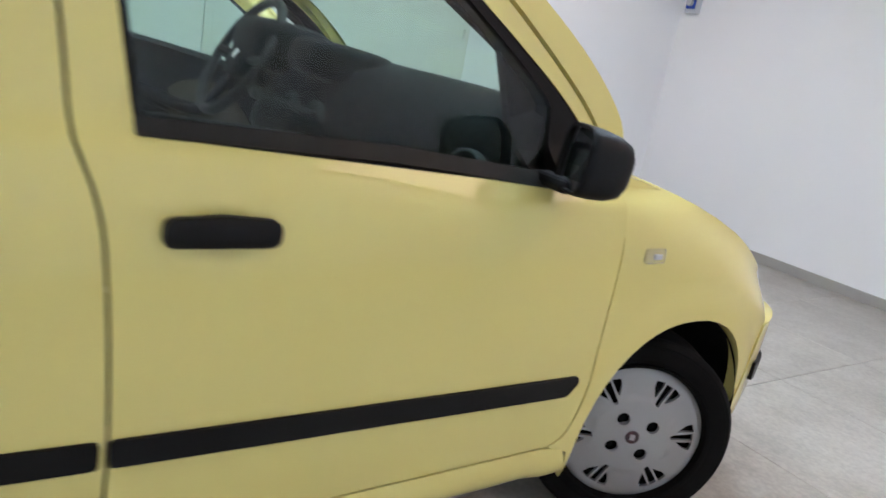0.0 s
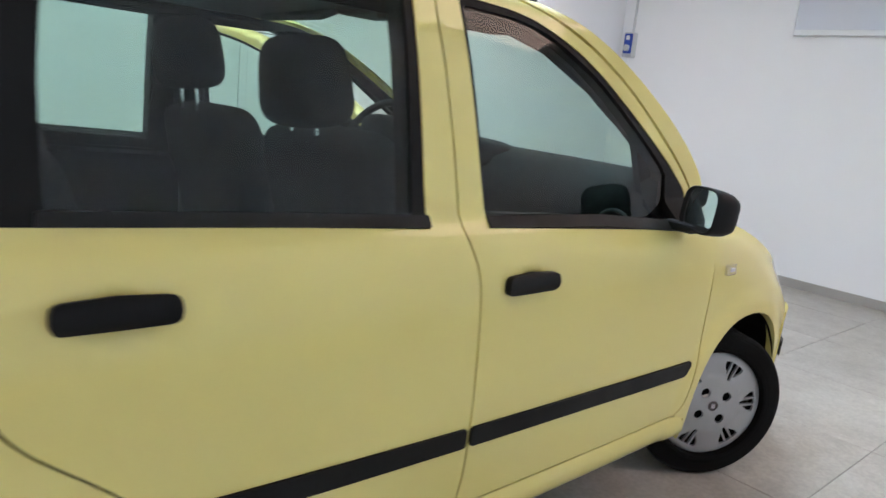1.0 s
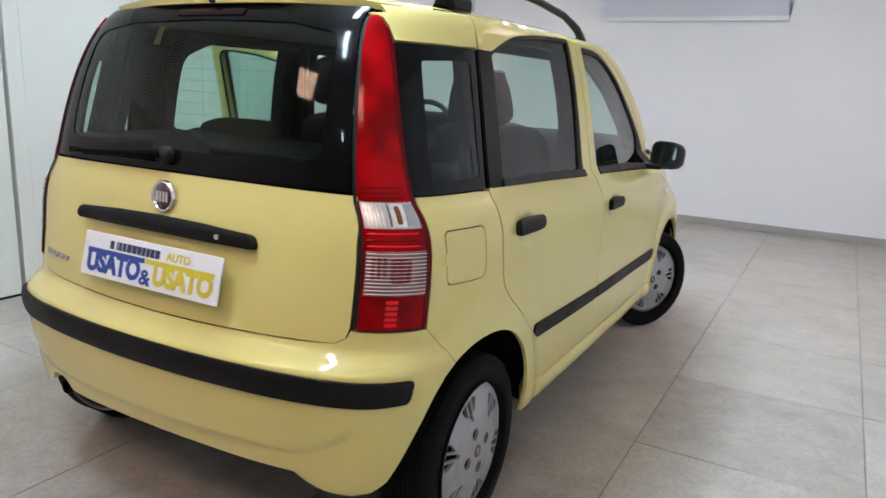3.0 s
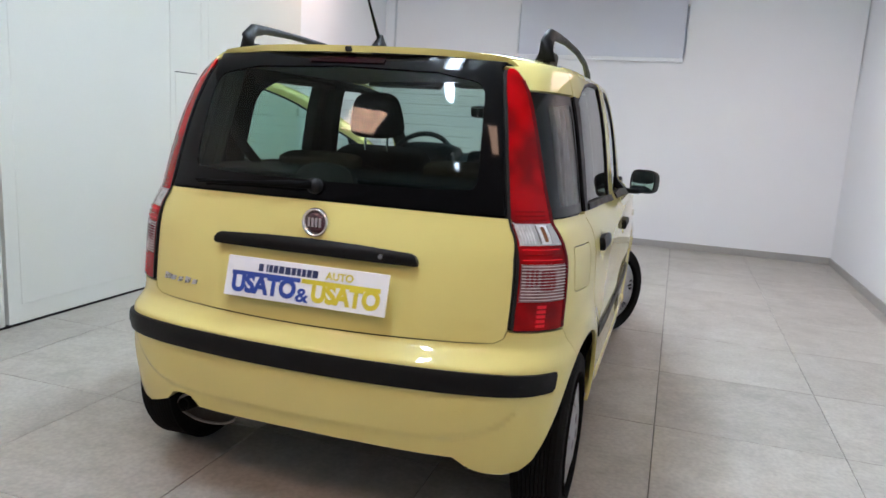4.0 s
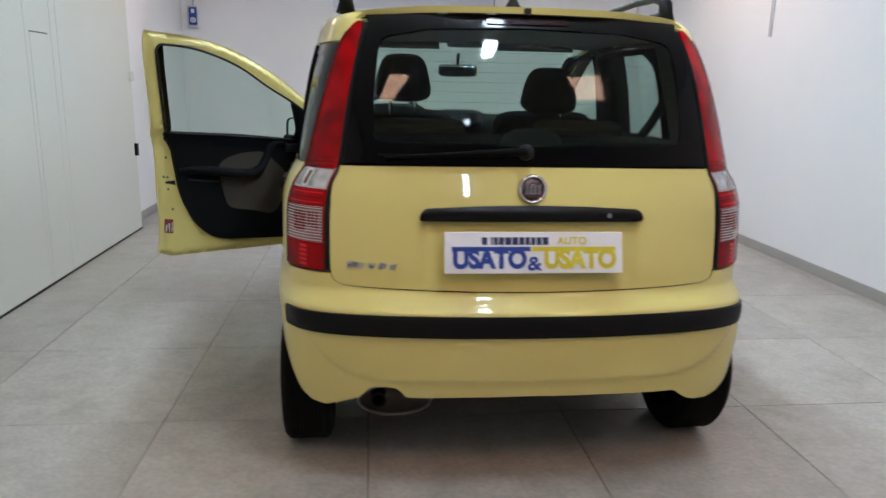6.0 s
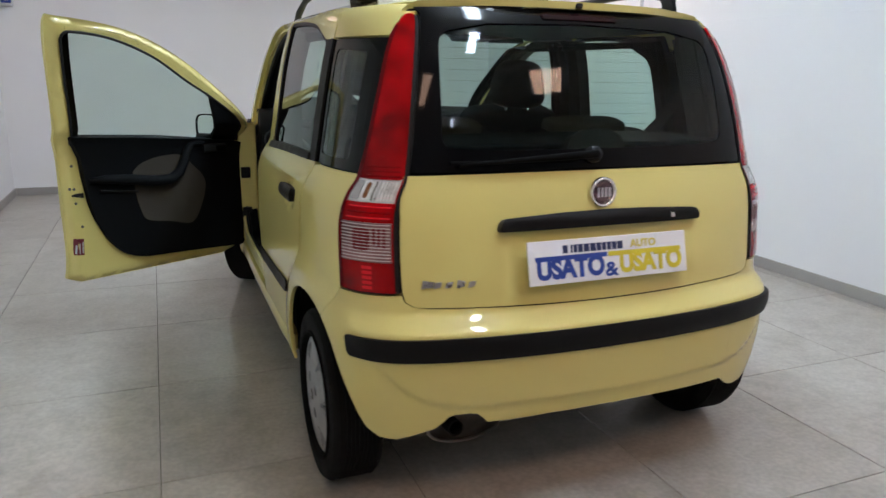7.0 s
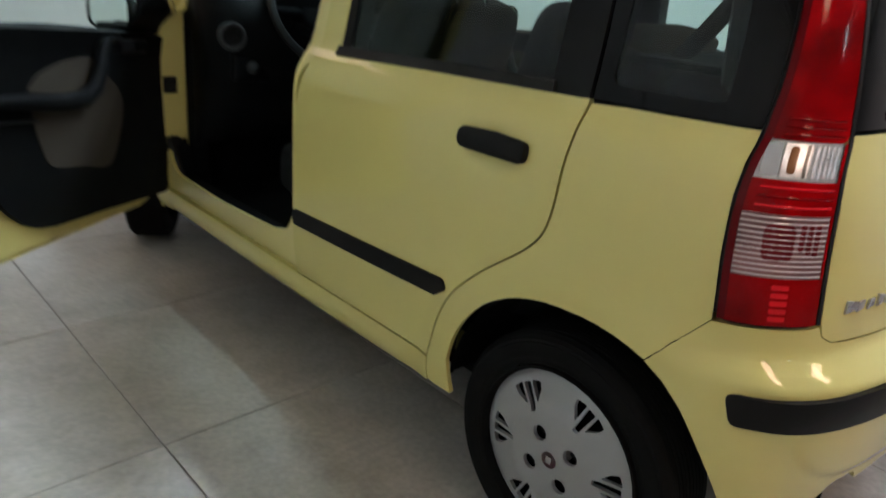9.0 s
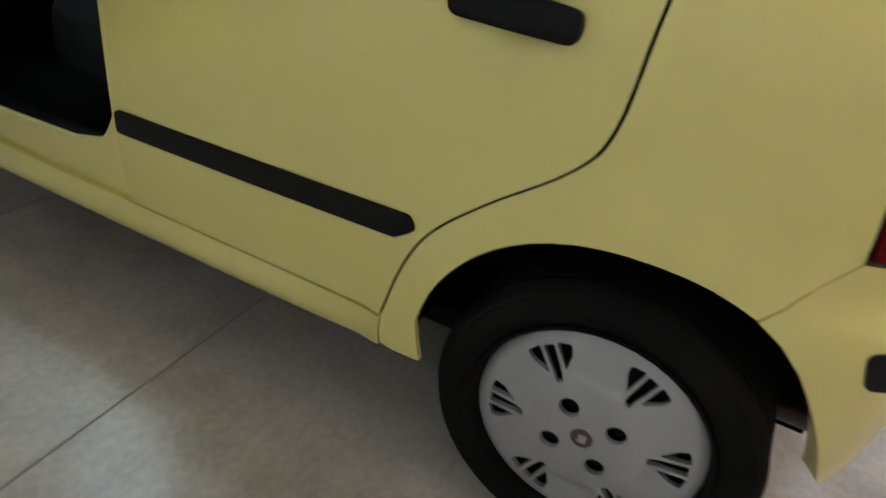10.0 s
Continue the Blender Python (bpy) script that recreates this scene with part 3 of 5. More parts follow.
def roof(u, v, out=0.0):
    """The roof: u from -1 to 1 across, v from 0 at the tail to 1 at the windscreen."""
    c = min(1.0, abs(u))
    y0, y1 = -.205 + .075 * c**3, 1.17 + .06 * (1 - c * c)
    y = y0 + (y1 - y0) * v
    key = round(y, 4)
    if key not in roof_edge_cache:
        roof_edge_cache[key] = shell(at_y(max(y, -.16), 1.452), 1.452)[0]
    xe = roof_edge_cache[key]
    z = 1.452 + roof_crown(y) * (1 - .62 * c**2.3 - .38 * c**12) + (.006 * math.exp(-((v / .03)**2)) if v < .2 else 0)
    n = Vector((.35 * u**3 + .35 * u**11, -.25 * (1 - v)**6, 1)).normalized()
    return (u * xe + out * n.x, y + out * n.y, z + out * n.z)


def bonnet(u, y, out=0.0):
    """The bonnet: u from -1 to 1 across, y along."""
    xe = shell(at_y(y, .80), .80)[0] * wing_in(y) - .02
    z = wing_top(y) - .006 + .055 * (1 - abs(u)**2.3) * min(1, (3.05 - y) / .5)
    return (u * xe, y, z + out)


PILLAR_FAR = [(2.0, .975), (1.985, 1.065), (1.845, 1.190), (1.61, 1.325), (1.405, 1.410), (1.20, 1.453)]
screen_cache = {}


def screen(u, v, out=0.0):
    """The windscreen: u across, v from the bonnet's edge up to the roof, tied to the pillars at its sides."""
    k = round(min(1.0, max(0.0, v)), 4)
    if k not in screen_cache:
        f = min(len(PILLAR_FAR) - 1.0001, k * (len(PILLAR_FAR) - 1))
        i, t = int(f), f - int(f)
        y, z = (PILLAR_FAR[i][n] * (1 - t) + PILLAR_FAR[i + 1][n] * t for n in (0, 1))
        screen_cache[k] = shell(*Y(y, z), -.008)
    x, y, z = screen_cache[k]
    bow = 1 - abs(u)**2.2
    return (u * x, y + bow * (.12 * (1 - v) + .05 * v) + .55 * out, z + bow * (.02 * (1 - v) + .045 * v) + .83 * out)


def wing(s, z, out=0.0):
    """The front wing: the shell, drawn in towards the bonnet."""
    x, y, zz = shell(s, z, out)
    top = wing_top(y)
    k = ease((z - (top - .22)) / .24)
    return (x * (1 - (1 - wing_in(y)) * k * k), y, zz)


roof_crown = smooth_table([(-.21, .015), (-.05, .034), (.3, .053), (.7, .056), (1.0, .045), (1.15, .036)])
wing_top = smooth_table([(1.85, .985), (1.95, .968), (2.1, .940), (2.28, .893), (2.49, .822), (2.65, .745), (2.8, .655), (2.95, .56)])
wing_in = smooth_table([(1.85, .955), (2.0, .945), (2.3, .92), (2.6, .90), (2.9, .88)])

# joints between the panels on the side: (y, z) rows
GAP = .0028
REAR_JOINT = [(.075, .992), (.078, .90), (.089, .775), (.126, .705), (.238, .611), (.313, .535), (.352, .46), (.378, .365), (.385, .338)]
B_JOINT = [(.862, 1.458), (.866, 1.38), (.886, 1.25), (.908, 1.09), (.919, .975), (.930, .935), (.946, .890), (.960, .82), (.972, .66), (.978, .50), (.974, .40), (.962, .338)]
FRONT_JOINT = [(1.945, .962), (1.955, .90), (1.968, .80), (1.972, .64), (1.968, .50), (1.935, .38), (1.89, .338)]
PILLAR_JOINT = [(1.945, .962), (1.915, 1.035), (1.80, 1.135), (1.56, 1.292), (1.34, 1.393), (1.12, 1.445), (.862, 1.458)]


def shifted(rows, dy, dz=0.0):
    return [(y + dy, z + dz) for y, z in rows]


def arch(cy, r, cz, a0, a1, n=14, flat=1.0):
    """Points round a wheel opening, from angle a0 to a1 in degrees (0: forward)."""
    def pw(v):
        return math.copysign(abs(v)**.9, v)
    angles = [radians(a0 + (a1 - a0) * k / n) for k in range(n + 1)]
    return [(cy + r * pw(math.cos(a)), cz + flat * r * pw(math.sin(a))) for a in angles]


def wheel(parent, x, y, z, turn, sgn, name, slots):
    """A wheel with its tyre, steel rim, silver trim and nuts; the axle points outward along sgn x."""
    base = pose(x, y, z, 0, 0, turn) @ (pose(0, 0, 0, 0, 90, 0) if sgn > 0 else pose(0, 0, 0, 0, -90, 0))
    big = base @ Matrix.Translation((0, 0, .022)) @ Matrix.Diagonal((1.12, 1.12, 1.0, 1))
    w = new(name)
    w.parent = parent
    rows = [(.190, -.062), (.195, -.072), (.205, -.080), (.240, -.080), (.262, -.072), (.272, -.060)]
    for k in range(-4, 5):
        a = k * .0125
        rows += [(.271, a - .0052), (.271, a + .0030), (.2655, a + .0034), (.271, a + .0068)] if k < 4 else [(.271, a - .0052), (.271, a + .004)]
    rows += [(.272, .060), (.266, .070), (.258, .0775), (.252, .0775), (.250, .079), (.222, .0795), (.215, .078), (.207, .078), (.200, .070), (.196, .055)]
    part("tyre", lathe(rows, base, 64), RUBBER, w, smooth=False)
    part("rim", lathe([(.02, .012), (.15, .012), (.168, .03), (.176, .062), (.182, .064), (.180, .03), (.172, -.062)], big, 40), DARK, w)

    def dish(u, v, out=0.0):
        r = math.hypot(u, v)
        h = .046 + .016 * math.cos(min(1, r / .172) * math.pi / 2) + .0035 * ease((.103 - r) / .010) - (.010 * ((r - .155) / .02)**2 if r > .155 else 0)
        return tuple(big @ Vector((u, v, h + out)))
    holes = []
    ring = [(.1745 * math.cos(2 * math.pi * k / 60), .1745 * math.sin(2 * math.pi * k / 60)) for k in range(60)]
    def radial(a, pts):
        c, d = math.cos(a), math.sin(a)
        return [(c * p - d * q, d * p + c * q) for p, q in pts]
    for k in range(6):
        a = radians(slots + 60 * k)
        holes.append(rounded(radial(a, [(.092, -.0055), (.148, -.009), (.148, .009), (.092, .0055)]), .003))
        for f in (1, -1):
            holes.append(rounded(radial(a, [(.106, f * .0125), (.150, f * .0135), (.143, f * .035), (.127, f * .030)]), .005))
    for k in range(4):
        a = radians(slots + 90 * k)
        holes.append([(.052 * math.cos(a) + .0155 * math.cos(2 * math.pi * j / 14), .052 * math.sin(a) + .0155 * math.sin(2 * math.pi * j / 14)) for j in range(14)])
    trim = part("hubcap", sheet("hubcap", ring, dish, holes, depth=.010, step=.012), CAP, w, "silver plastic wheel trim with slotted vents")
    part("rim_edge", lathe([(.1735, .034), (.1765, .040), (.1765, .046), (.173, .047)], big, 60), CAP, w)
    for k in range(4):
        a = radians(slots + 90 * k)
        # nuts take the dark colour, so the shade of their holes is painted on
        part("wheel_nut", lathe([(0, .053), (.008, .053), (.012, .050), (.012, .03)], big @ pose(.052 * math.cos(a), .052 * math.sin(a), -.004), 6), DARK, w)
    part("cap_badge", lathe([(0, .0665), (.0155, .0662), (.019, .064), (.0195, .060)], big, 24), BADGE_RED, w)
    part("cap_ring", lathe([(.019, .0655), (.0205, .0650), (.0215, .060)], big, 24), CAP, w)
    part("cap_mark", box(-.007, .007, -.006, .006, .0662, .0669, .001, m=big), CAP, w)
    return w


def front_door(car, sgn):
    """A front door with its frame, glass, trim, handle, moulding and mirror."""
    mir = sgn < 0
    dz = -.018 if mir else 0.0
    back_edge = [(y - .010 - .018 * ease((.95 - z) / .25), z) for y, z in shifted(B_JOINT, GAP)] if mir else shifted(B_JOINT, GAP)
    front_edge = shifted(FRONT_JOINT, -GAP)
    out_poly = side_line(back_edge) + [Y(1.0 + .1 * k, .312 if mir else .338) for k in range(9)] + side_line(front_edge)[::-1] + side_line(shifted(PILLAR_JOINT, -GAP, -.002))[1:-1]
    black = [Y(*p) for p in rounded([(.997, .966 + dz), (.925, 1.424)] + spline([(1.08, 1.419), (1.18, 1.405), (1.30, 1.370), (1.42, 1.318), (1.60, 1.218), (1.78, 1.108), (1.875, 1.035)]) + [(1.905, .985), (1.895, .922 + dz)], .012)]
    glass = [Y(*p) for p in rounded([(1.003, .988 + dz), (.940, 1.406)] + spline([(1.09, 1.404), (1.20, 1.388), (1.31, 1.350), (1.43, 1.295), (1.58, 1.207), (1.73, 1.110), (1.772, 1.072)]) + [(1.778, .948 + dz)], .012)]
    door = part("front_door", sheet("front_door", out_poly, cupped(1.028, 1.192, .846, body_level), [black], depth=.016, step=.02, mirror=mir), PAINT, car, "yellow front door standing open" if mir else "yellow front door, closed")
    part("window_frame", sheet("window_frame", black, body_level, [glass], out=-.003, depth=.046, step=.02, mirror=mir), TRIM, door, "black window surround with a mirror sail")
    part("window_pane", sheet("window_pane", glass, pane, out=-.009, depth=0, step=.04, mirror=mir), GLASS, door, "green tinted side glass")
    part("waist_seal", sheet("waist_seal", [Y(*p) for p in rounded([(.995, .965 + dz), (.993, .988 + dz), (1.40, .976 + dz), (1.77, .948 + dz), (1.77, .924 + dz), (1.40, .951 + dz)], .004)], body, out=.006, depth=.012, step=.03, mirror=mir), SEAL, door)
    mould = [Y(*p) for p in rounded([(.980, .487), (.980, .532), (1.45, .525), (1.925, .515), (1.932, .50), (1.905, .468), (1.45, .479)], .008)]
    part("moulding", sheet("moulding", mould, body, out=.007, depth=.010, step=.03, mirror=mir), TRIM, door, "black rubbing strip")
    handle(door, 1.028, 1.192, .846, mir)
    # inner side
    def in_line(p):
        q = body_level(*p, -.056)
        return (q[0] * sgn, q[1], q[2])
    up = dz + .018
    hole_in = [Y(y, z + up) for y, z in rounded([(.975, .93), (.906, 1.372), (.925, 1.397)] + spline([(.99, 1.398), (1.10, 1.389), (1.223, 1.36), (1.36, 1.308), (1.51, 1.223), (1.66, 1.145), (1.80, 1.058), (1.855, .995)]) + [(1.88, .93)], .014)]
    rim = np.array(divided(out_poly, .02))
    def pressed(s, z, o=0.0):
        d = float(np.min(np.hypot(rim[:, 0] - s, rim[:, 1] - z)))
        dip = .006 * ease((.60 - z) / .04) - .005 * math.exp(-((z - .78) / .05)**2) if z < .9 else 0
        return body_level(s, z, o - .014 - .034 * ease((d + .004) / .036) - dip * ease(d / .03))
    part("inner_skin", sheet("inner_skin", out_poly, pressed, [hole_in], depth=.004, step=.02, mirror=mir), JAMB if mir else DASH, door, "yellow painted inner door frame" if mir else "dark inner door frame")
    part("window_seal", tube([in_line(p) for p in divided(hole_in, .05)], .006, 8, closed=True), SEAL, door, smooth=True)
    sail = [Y(y, z + up) for y, z in rounded([(1.655, 1.143), (1.80, 1.058), (1.858, .990), (1.90, .925), (1.722, .935)], .006)]
    part("mirror_sail", sheet("mirror_sail", sail, lambda s, z, o=0.0: body_level(s, z, -.056 - o), depth=.020, step=.03, mirror=mir), DASH, door, "black inner mirror sail")
    lin = [Y(y, z + up) for y, z in rounded([(.958, .974), (1.009, .874)] + spline([(1.03, .76), (1.045, .665), (1.084, .562), (1.138, .474), (1.218, .408), (1.31, .384)]) + [(1.556, .372), (1.895, .352), (1.936, .42), (1.946, .594), (1.928, .918), (1.70, .941), (1.26, .964)], .016)]
    part("door_trim", sheet("door_trim", lin, lambda s, z, o=0.0: body_level(s, z, -.076 - .006 * ease((z - .80) / .12) - o), out=0, depth=.058, mirror=mir), DASH, door, "charcoal inner door trim")
    leaf = [Y(y, z + up) for y, z in spline([(1.26, .796), (1.30, .83), (1.361, .853), (1.435, .865), (1.528, .862), (1.609, .798), (1.657, .751), (1.672, .699), (1.648, .614), (1.582, .518), (1.45, .54), (1.326, .563), (1.288, .625), (1.270, .70), (1.26, .796)], 4)[:-1]]
    part("trim_insert", sheet("trim_insert", leaf, lambda s, z, o=0.0: body_level(s, z, -.079 - .006 * ease((z - .80) / .12) - o), depth=.008, mirror=mir), CLOTH_BEIGE, door, "beige fabric insert")
    bm = bmesh.new()
    arm = [Vector(body_level(*Y(y, z + up), -.078 - d)) for y, z, d in ((1.045, .772, .004), (1.11, .776, .020), (1.22, .768, .034), (1.34, .752, .040), (1.43, .752, .042), (1.485, .780, .042), (1.520, .835, .038), (1.545, .895, .028), (1.585, .922, .014), (1.66, .926, .004))]
    tube([(p.x * sgn, p.y, p.z) for p in arm], [.012, .019, .024, .026, .026, .024, .021, .019, .015, .010], 12, bm)
    part("armrest", bm, DASH, door, "charcoal armrest with a grab handle", smooth=True)
    pk = [Vector(body_level(*Y(y, z + up), -.081)) for y, z in ((1.09, .722), (1.15, .716), (1.22, .709), (1.28, .704))]
    part("pocket_lip", tube([(p.x * sgn, p.y, p.z) for p in pk], .006, 6), SEAL, door)
    q = Vector(body_level(*Y(1.712, .892 + up), -.084))
    hd = part("inner_handle", box(q.x * sgn - .006, q.x * sgn + .006, 1.655, 1.805, q.z - .026, q.z + .022, .010), SEAL, door, "black inner door handle")
    part("handle_lever", box(q.x * sgn - sgn * .006 - .006, q.x * sgn - sgn * .006 + .006, 1.735, 1.80, q.z - .016, q.z + .012, .006), DASH, hd)
    # rivets, latch opening and sticker on the door's shut face
    def on_face(y, z, lift=.0015):
        p = Vector(pressed(*Y(y, z + up)))
        return pose((p.x - lift) * sgn, p.y, p.z, 0, -90 * sgn, 0)
    for y, z in ((.985, .839), (.972, .738), (.990, .736), (.992, .673), (1.010, .568)):
        part("rivet", lathe([(0, .002), (.004, .0018), (.0065, .0), (.0065, -.004)], on_face(y, z), 12), STEEL, door)
    slot = [Y(y, z + up) for y, z in rounded([(.976, .711), (.992, .716), (1.030, .718), (1.030, .693), (.996, .701), (.978, .704)], .003)]
    part("door_latch", sheet("door_latch", slot, lambda s, z, o=0.0: pressed(s, z, -.003 - o), depth=.005, step=.01, mirror=mir), SEAL, door, "black door latch")
    patch = [Y(y, z + up) for y, z in ((.966, .444), (1.006, .440), (1.010, .514), (.970, .517))]
    part("sticker", sheet("sticker", patch, lambda s, z, o=0.0: pressed(s, z, -.0020 - o), depth=.0005, step=.02, mirror=mir), STICKER_RED, door, "small red and white warning sticker")
    for k in range(3):
        bar = [Y(y + .0135 * k, z + up) for y, z in ((.970, .450), (.975, .449), (.979, .488 + .006 * k), (.974, .488 + .006 * k))]
        part("sticker_bar", sheet("sticker_bar", bar, lambda s, z, o=0.0: pressed(s, z, -.0032 - o), depth=.0005, step=.02, mirror=mir), PLASTIC_GREY, door)
    # mirror
    m0 = pose(.842 * sgn, 1.745, .995, -6, 0, -24) if sgn > 0 else pose(-.824, 1.815, .990, 0, 0, 10)
    part("mirror_arm", box(-.125, -.02, -.025, .03, -.065, -.038, .012, m=pose(.845 * sgn, 1.735, .995) @ Matrix.Diagonal((sgn, 1, 1, 1))), TRIM, door)
    def ring(k, d):
        return [m0 @ Vector((.073 * k * math.copysign(abs(math.cos(a))**.55, math.cos(a)), d, .066 * k * math.copysign(abs(math.sin(a))**.55, math.sin(a)) * (1 if math.sin(a) > 0 else .93))) for a in (2 * math.pi * j / 36 for j in range(36))]
    hb = bmesh.new()
    rings = [[hb.verts.new(p) for p in ring(*r)] for r in ((.86, -.024), (.90, -.034), (.95, -.038), (.99, -.034), (1.0, -.022), (.985, .0), (.93, .026), (.80, .048), (.55, .062), (.25, .067))]
    for p, q in zip(rings, rings[1:]):
        for k in range(36):
            hb.faces.new((p[k], p[(k + 1) % 36], q[(k + 1) % 36], q[k]))
    hb.faces.new(rings[-1])
    part("mirror_housing", hb, TRIM, door, "black plastic wing mirror housing", smooth=True)
    gb = bmesh.new()
    front, behind = [gb.verts.new(p) for p in ring(.885, -.029)], [gb.verts.new(p) for p in ring(.885, -.026)]
    gb.faces.new(front)
    gb.faces.new(behind)
    for k in range(36):
        gb.faces.new((front[k], front[(k + 1) % 36], behind[(k + 1) % 36], behind[k]))
    part("mirror_glass", gb, MIRROR, door, "wing mirror glass")
    if mir:
        h = Vector((-.762, 1.962, 0))
        h.z = .34
        low = Matrix.Translation((0, 0, -.028))
        door.matrix_basis = low @ Matrix.Translation(h) @ Matrix.Rotation(radians(DOOR_ANGLE), 4, "Z") @ Matrix.Rotation(radians(-2), 4, "X") @ Matrix.Translation(-h)
    return door


def cupped(y0, y1, z, base=body):
    """The shell with a shallow cup pressed in behind a handle."""
    mid, _ = Y((y0 + y1) / 2, z)
    def surface(s, w, o=0.0):
        r = ((s - mid) / .075)**2 + ((w - (z - .014)) / .042)**2
        return base(s, w, o - (.016 * (1 - r)**1.2 if r < 1 else 0))
    return surface


def handle(door, y0, y1, z, mir):
    """A black pull handle over a shallow cup."""
    m = (y0 + y1) / 2
    p = rounded([(y0, z - .022), (y0, z + .019), (m, z + .0235), (y1, z + .019), (y1, z - .022), (m, z - .0225)], .017)
    part("door_handle", sheet("door_handle", [Y(*c) for c in p], lambda s, w, o=0.0: body(s, w, .006 + o + .014 * max(0, 1 - ((w - z) / .027)**2)**.6), depth=.022, step=.012, mirror=mir), TRIM, door, "black door handle")


def rear_door(car, sgn):
    mir = sgn < 0
    fr, bk = shifted(B_JOINT, -GAP), shifted(REAR_JOINT, GAP)
    top = [(.128, 1.455), (.5, 1.459), (.858, 1.458)]
    out_poly = side_line(fr) + [Y(.9 - .1 * k, .338) for k in range(6)] + side_line(bk)[::-1] + side_line([(.080, 1.0), (.113, 1.34), (.126, 1.43)]) + side_line(top)
    black = [Y(*p) for p in rounded([(.084, .998), (.113, 1.364), (.176, 1.362)] + spline([(.26, 1.393), (.36, 1.417), (.58, 1.436), (.805, 1.443)]) + [(.832, .975)], .008)]
    glass = [Y(*p) for p in rounded([(.170, 1.016), (.178, 1.352)] + spline([(.26, 1.384), (.36, 1.405), (.58, 1.424), (.785, 1.429)]) + [(.800, .996)], .010)]
    door = part("rear_door", sheet("rear_door", out_poly, cupped(.161, .334, .882), [black], depth=.018, step=.02, mirror=mir), PAINT, car, "yellow rear door, closed")
    part("window_frame", sheet("window_frame", black, body, [glass], out=-.003, depth=.050, step=.02, mirror=mir), TRIM, door, "black window surround with a broad rear post")
    part("window_pane", sheet("window_pane", glass, pane, out=-.009, depth=0, step=.04, mirror=mir), GLASS, door, "green tinted side glass")
    part("waist_seal", sheet("waist_seal", [Y(*p) for p in rounded([(.158, .996), (.16, 1.018), (.5, 1.008), (.834, .994), (.834, .970), (.5, .984)], .004)], body, out=.006, depth=.012, step=.03, mirror=mir), SEAL, door)
    mould = [Y(*p) for p in rounded([(.338, .527), (.352, .549), (.65, .540), (.966, .532), (.966, .487), (.65, .494), (.372, .502)], .010)]
    part("moulding", sheet("moulding", mould, body, out=.007, depth=.010, step=.03, mirror=mir), TRIM, door, "black rubbing strip")
    handle(door, .161, .334, .882, mir)
    part("inner_skin", sheet("inner_skin", out_poly, body, [glass], out=-.052, depth=.004, mirror=mir), DASH, door, "dark inner door frame")
    lin = [Y(*p) for p in [(.14, .99), (.16, .80), (.30, .65), (.40, .36), (.94, .36), (.95, .90), (.87, .965)]]
    part("door_trim", sheet("door_trim", lin, lambda s, z, o=0.0: body(s, z, -.07 - o), depth=.02, mirror=mir), DASH, door, "charcoal inner door trim")
    return door


LAMP_IN = smooth_table([(.690, .606), (1.0, .607), (1.36, .608), (1.43, .612)])
LAMP_OUT = smooth_table([(.690, .790), (.86, .787), (.93, .780), (.99, .766), (1.08, .748), (1.2, .730), (1.32, .712), (1.36, .703), (1.39, .688), (1.41, .670), (1.43, .645)])


